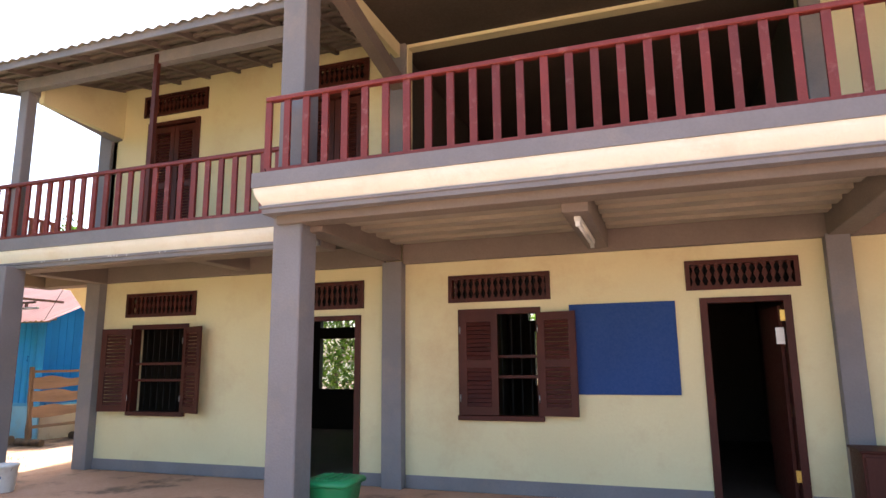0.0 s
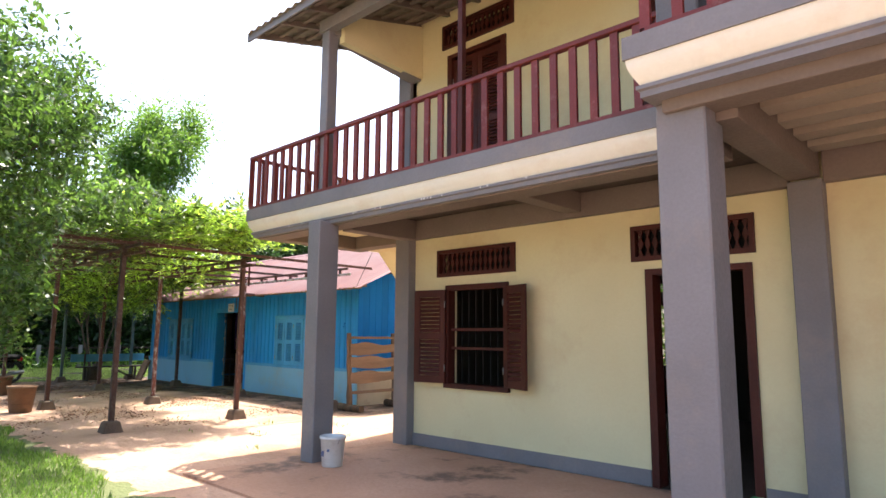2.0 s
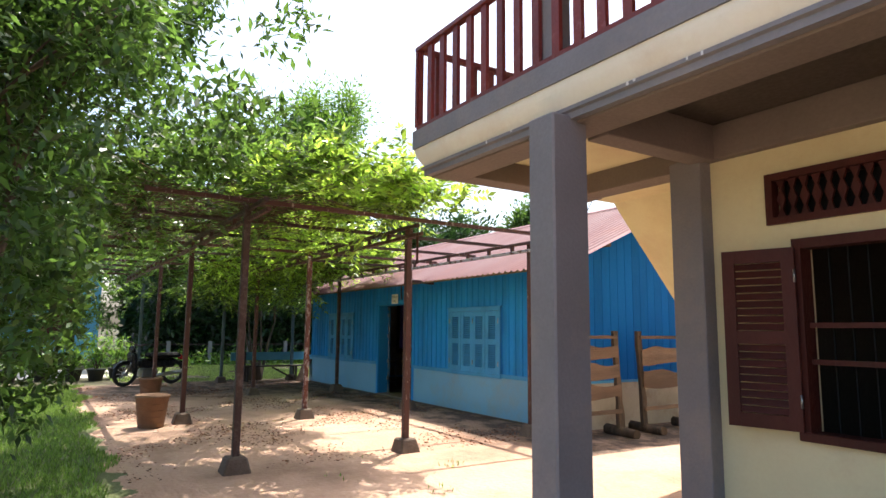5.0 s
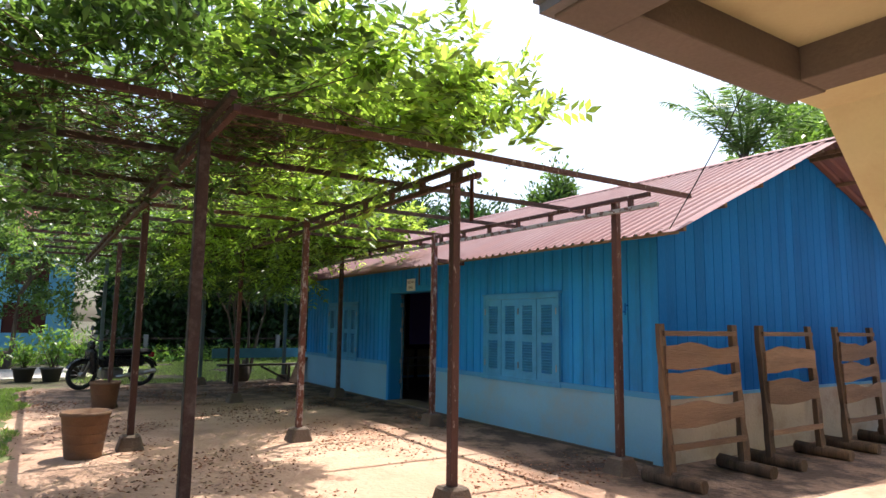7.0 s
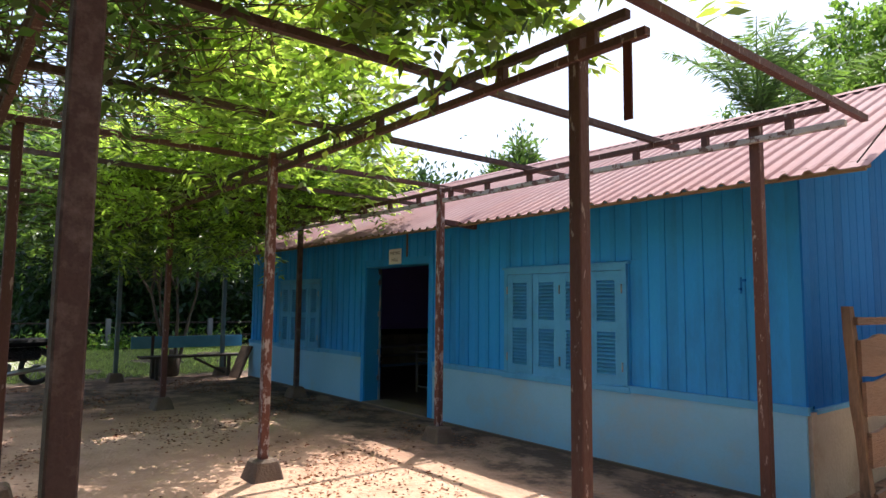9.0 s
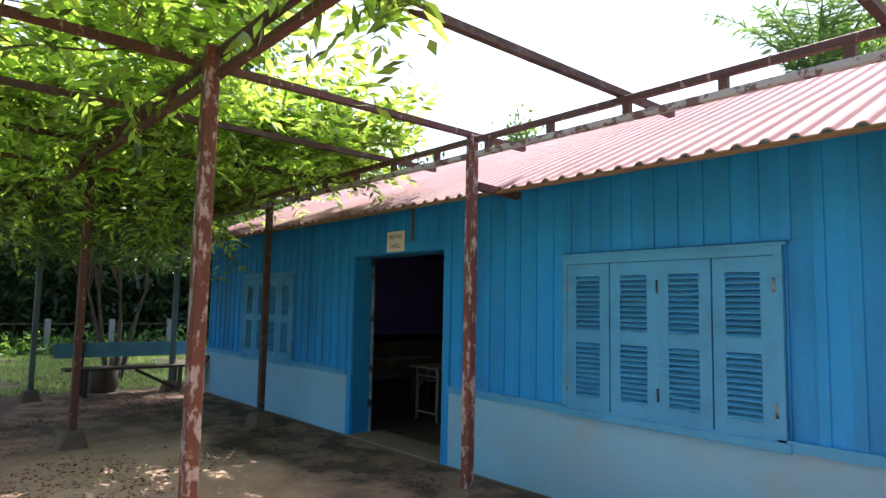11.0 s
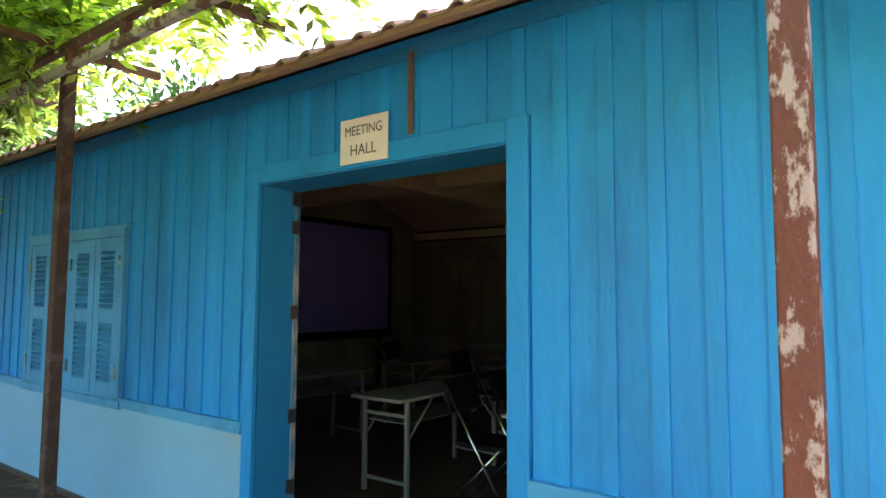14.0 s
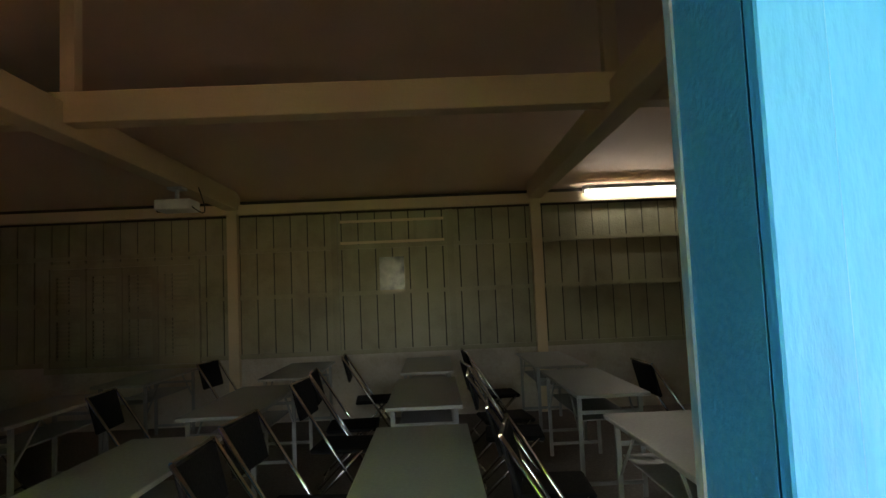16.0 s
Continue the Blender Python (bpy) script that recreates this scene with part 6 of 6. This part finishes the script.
for i in range(150):
    x, y = nr.uniform(-18.3, -15.2), nr.uniform(6.8, 8.0)
    bases.append(np.array([x, y, nr.uniform(3.1, 3.6)]))
    dirs.append(np.array([nr.normal(0.4, 0.5), nr.normal(0.3, 0.5), nr.uniform(0.1, 1.2)]))
c2, a2 = pinnate(bases, dirs, nr, 0.62, 11)
leaf_cloud("young_foliage", c2, 0, 0.145, 0.05, VINE, vine, 10, a2)
cc, aa = np.asarray(cc), np.asarray(aa)
# lawn-side and far-end leaves are darkened, the dense vine's shade in their colour
old = (cc[:, 1] < 6.4) | (cc[:, 0] < -21.5)
leaf_cloud("foliage", cc[~old], 0, 0.118, 0.040, VINE, vine, 9, aa[~old])
leaf_cloud("old_foliage", cc[old], 0, 0.118, 0.040, SHADED_VINE, vine, 12, aa[old])
# a second layer over the deep end, in the shaded leaf colour
bases, dirs = [], []
while len(bases) < 900:
    x, y = nr.uniform(-24.6, -21.2), nr.uniform(6.2, 10.3)
    if nr.random() < vine_density(x, y):
        bases.append(np.array([x, y, nr.uniform(3.15, 3.6)]))
        dirs.append(np.array([nr.normal(), nr.normal(), nr.normal(0, 0.3)]))
c3, a3 = pinnate(bases, dirs, nr, 0.42, 8)
leaf_cloud("upper_foliage", c3, 0, 0.13, 0.046, SHADED_VINE, vine, 11, a3)
# dry twigs woven on the lawn-side rail
bm = bmesh.new()
for i in range(900):
    x, y = nr.uniform(-16.8, -12.1), nr.uniform(4.3, 6.6)
    tube(bm, (x, y, 2.92 + nr.uniform(0, 0.12)), (x + nr.normal() * 0.35, y + nr.normal() * 0.25, 2.93 + nr.uniform(0, 0.12)), 0.004, n=4, cap=False)
part("twig_mat", bm, POST_WOOD, vine, "mat of dry brown twigs")

# lawns
def lawn(name, n, area, seed, label, length, edge, material=GRASS):
    r = np.random.default_rng(seed)
    x = r.uniform(area[0], area[1], n)
    y = r.uniform(area[2], area[3], n)
    wob = 0.12 * np.sin(x * 1.7) + 0.08 * np.sin(x * 4.1 + 1)
    keep = edge(x, y, wob)
    c = np.stack([x[keep], y[keep], np.zeros(keep.sum())], 1)
    a = np.stack([r.normal(size=len(c)) * 0.45, r.normal(size=len(c)) * 0.45, np.ones(len(c))], 1)
    return tagged(leaf_cloud(name, c, 0, length, 0.012, material, None, seed, a), label, "grass", kind="stuff")


lawn("lawn_grass", 90000, (-24.5, -6.8, 0.2, 4.7), 31, "short green lawn grass beside the path", 0.075, lambda x, y, w: y < 4.28 + w - 0.02 * (x + 14))
lawn("lawn_grass", 42000, (-33, -24.6, 5.4, 14), 32, "sunlit pale green grass behind the pergola", 0.075, lambda x, y, w: (x < -24.9 + w) & (np.sin(x * 1.3 + y) + np.sin(y * 2.1 - x) > -1.2), PALE_GRASS)
lawn("weed_tufts", 900, (-12.5, -9.5, 6.2, 8.6), 33, "small weed tufts in the dirt", 0.06, lambda x, y, w: np.sin(x * 3.1) * np.sin(y * 4.3) > 0.75)
r = np.random.default_rng(77)
n = 22000
x, y = r.uniform(-24, -12.5, n), r.uniform(4.4, 10.2, n)
# drifts of litter, thin between them
drift = np.sin(x * 1.9 + 0.8 * y) + np.sin(y * 2.7 - 0.6 * x + 1.1) + 0.7 * np.sin(x * 4.7 + y * 3.9) + r.normal(size=n) * 0.6
x, y = x[drift > 0.35], y[drift > 0.35]
n = len(x)
c = np.stack([x, y, np.full(n, 0.006)], 1)
a = np.stack([r.normal(size=n), r.normal(size=n), r.normal(size=n) * 0.05], 1)
DRY = leaf_mat("dry_leaf", (0.25, 0.115, 0.06), (0.17, 0.07, 0.035), 0.7)
tagged(leaf_cloud("fallen_leaves", c, 0, 0.045, 0.016, DRY, None, 77, a), "scattered dry fallen leaves on the dirt", "leaves", kind="stuff")

n = 14000
c = np.stack([nr.uniform(-9.5, 1.0, n), nr.uniform(15.0, 16.2, n), nr.uniform(0, 3.0, n)], 1)
tagged(leaf_cloud("garden_shrubs", c, 0.1, 0.2, 0.07, BRIGHT_LEAF, None, 92), "green shrubs behind the cream house", "shrubs", kind="stuff")
# out of view, added to keep the sun off the rear windows
tree("garden_tree", -9.0, 16.6, 6.5, 2.4, 30, 0.2, BRIGHT_LEAF, "unseen leafy tree added behind the cream house to block sun", 91, trunk=0.14, depth=4, sigma=0.45, first=0.25)

# ---- cladding boards of the hall ----
BW = 0.185
n = int((HX1 - HX0 - 0.1) / BW)
full = to_mesh("board", boxes((-BW / 2 + 0.004, BW / 2 - 0.004, HY0 - 0.014, HY0 - 0.001, PL + 0.046, 2.60)), BLUE)
over_w = to_mesh("board", boxes((-BW / 2 + 0.004, BW / 2 - 0.004, HY0 - 0.014, HY0 - 0.001, HEAD + 0.031, 2.60)), BLUE)
over_d = to_mesh("board", boxes((-BW / 2 + 0.004, BW / 2 - 0.004, HY0 - 0.014, HY0 - 0.001, 2.221, 2.60)), BLUE)
spans = {"w": (over_w, HEAD + 0.031), "d": (over_d, 2.221), "f": (full, PL + 0.046)}
bats = {k: to_mesh("batten", boxes((-0.03, 0.03, HY0 - 0.026, HY0 - 0.0141, z, 2.59)), BLUE) for k, (_, z) in spans.items()}


def span_of(x, half):
    for a, b, k in ((WA[0] - 0.03, WA[1] + 0.03, "w"), (WB[0] - 0.03, WB[1] + 0.03, "w"), (DOOR[0] - 0.09, DOOR[1] + 0.10, "d")):
        if a - half < x < b + half:
            return k
    return "f"


def cut_ends(x, half):
    """Free stretch of a board beside an opening, or None."""
    for a, b in ((WA[0] - 0.002, WA[1] + 0.002), (WB[0] - 0.002, WB[1] + 0.002), (DOOR[0] - 0.092, DOOR[1] + 0.102)):
        if x - half < a < x + half - 0.02:
            return (x - half, a)
        if x - half + 0.02 < b < x + half:
            return (b, x + half)
    return None


for i in range(n + 1):
    x = HX1 - 0.10 - BW * (i + 0.5)
    if x - BW / 2 < HX0:
        break
    k = span_of(x, BW / 2)
    piece("board", spans[k][0], hall, Matrix.Translation((x, 0, 0)))
    c = cut_ends(x, BW / 2) if k != "f" else None
    if c:
        part("board", boxes((c[0] + 0.004, c[1], HY0 - 0.0135, HY0 - 0.0012, PL + 0.046, spans[k][1] + 0.02)), BLUE, hall)
    xb = x - BW / 2
    kb = span_of(xb, 0.03)
    piece("batten", bats[kb], hall, Matrix.Translation((xb, 0, 0)))
for i in range(38):
    y = HY0 + 0.1 + BW * (i + 0.5)
    if y + BW / 2 > HY1:
        break
    z = min(roof_z(y - BW / 2), roof_z(y + BW / 2)) - 0.03
    part("board", boxes((HX1 + 0.001, HX1 + 0.014, y - BW / 2 + 0.004, y + BW / 2 - 0.004, PL + 0.02, z)), BLUE_SHADED, hall)
part("end_sill_band", boxes((HX1 + 0.001, HX1 + 0.035, HY0 + 0.1, HY1, PL - 0.02, PL + 0.02)), BLUE_TRIM, hall)
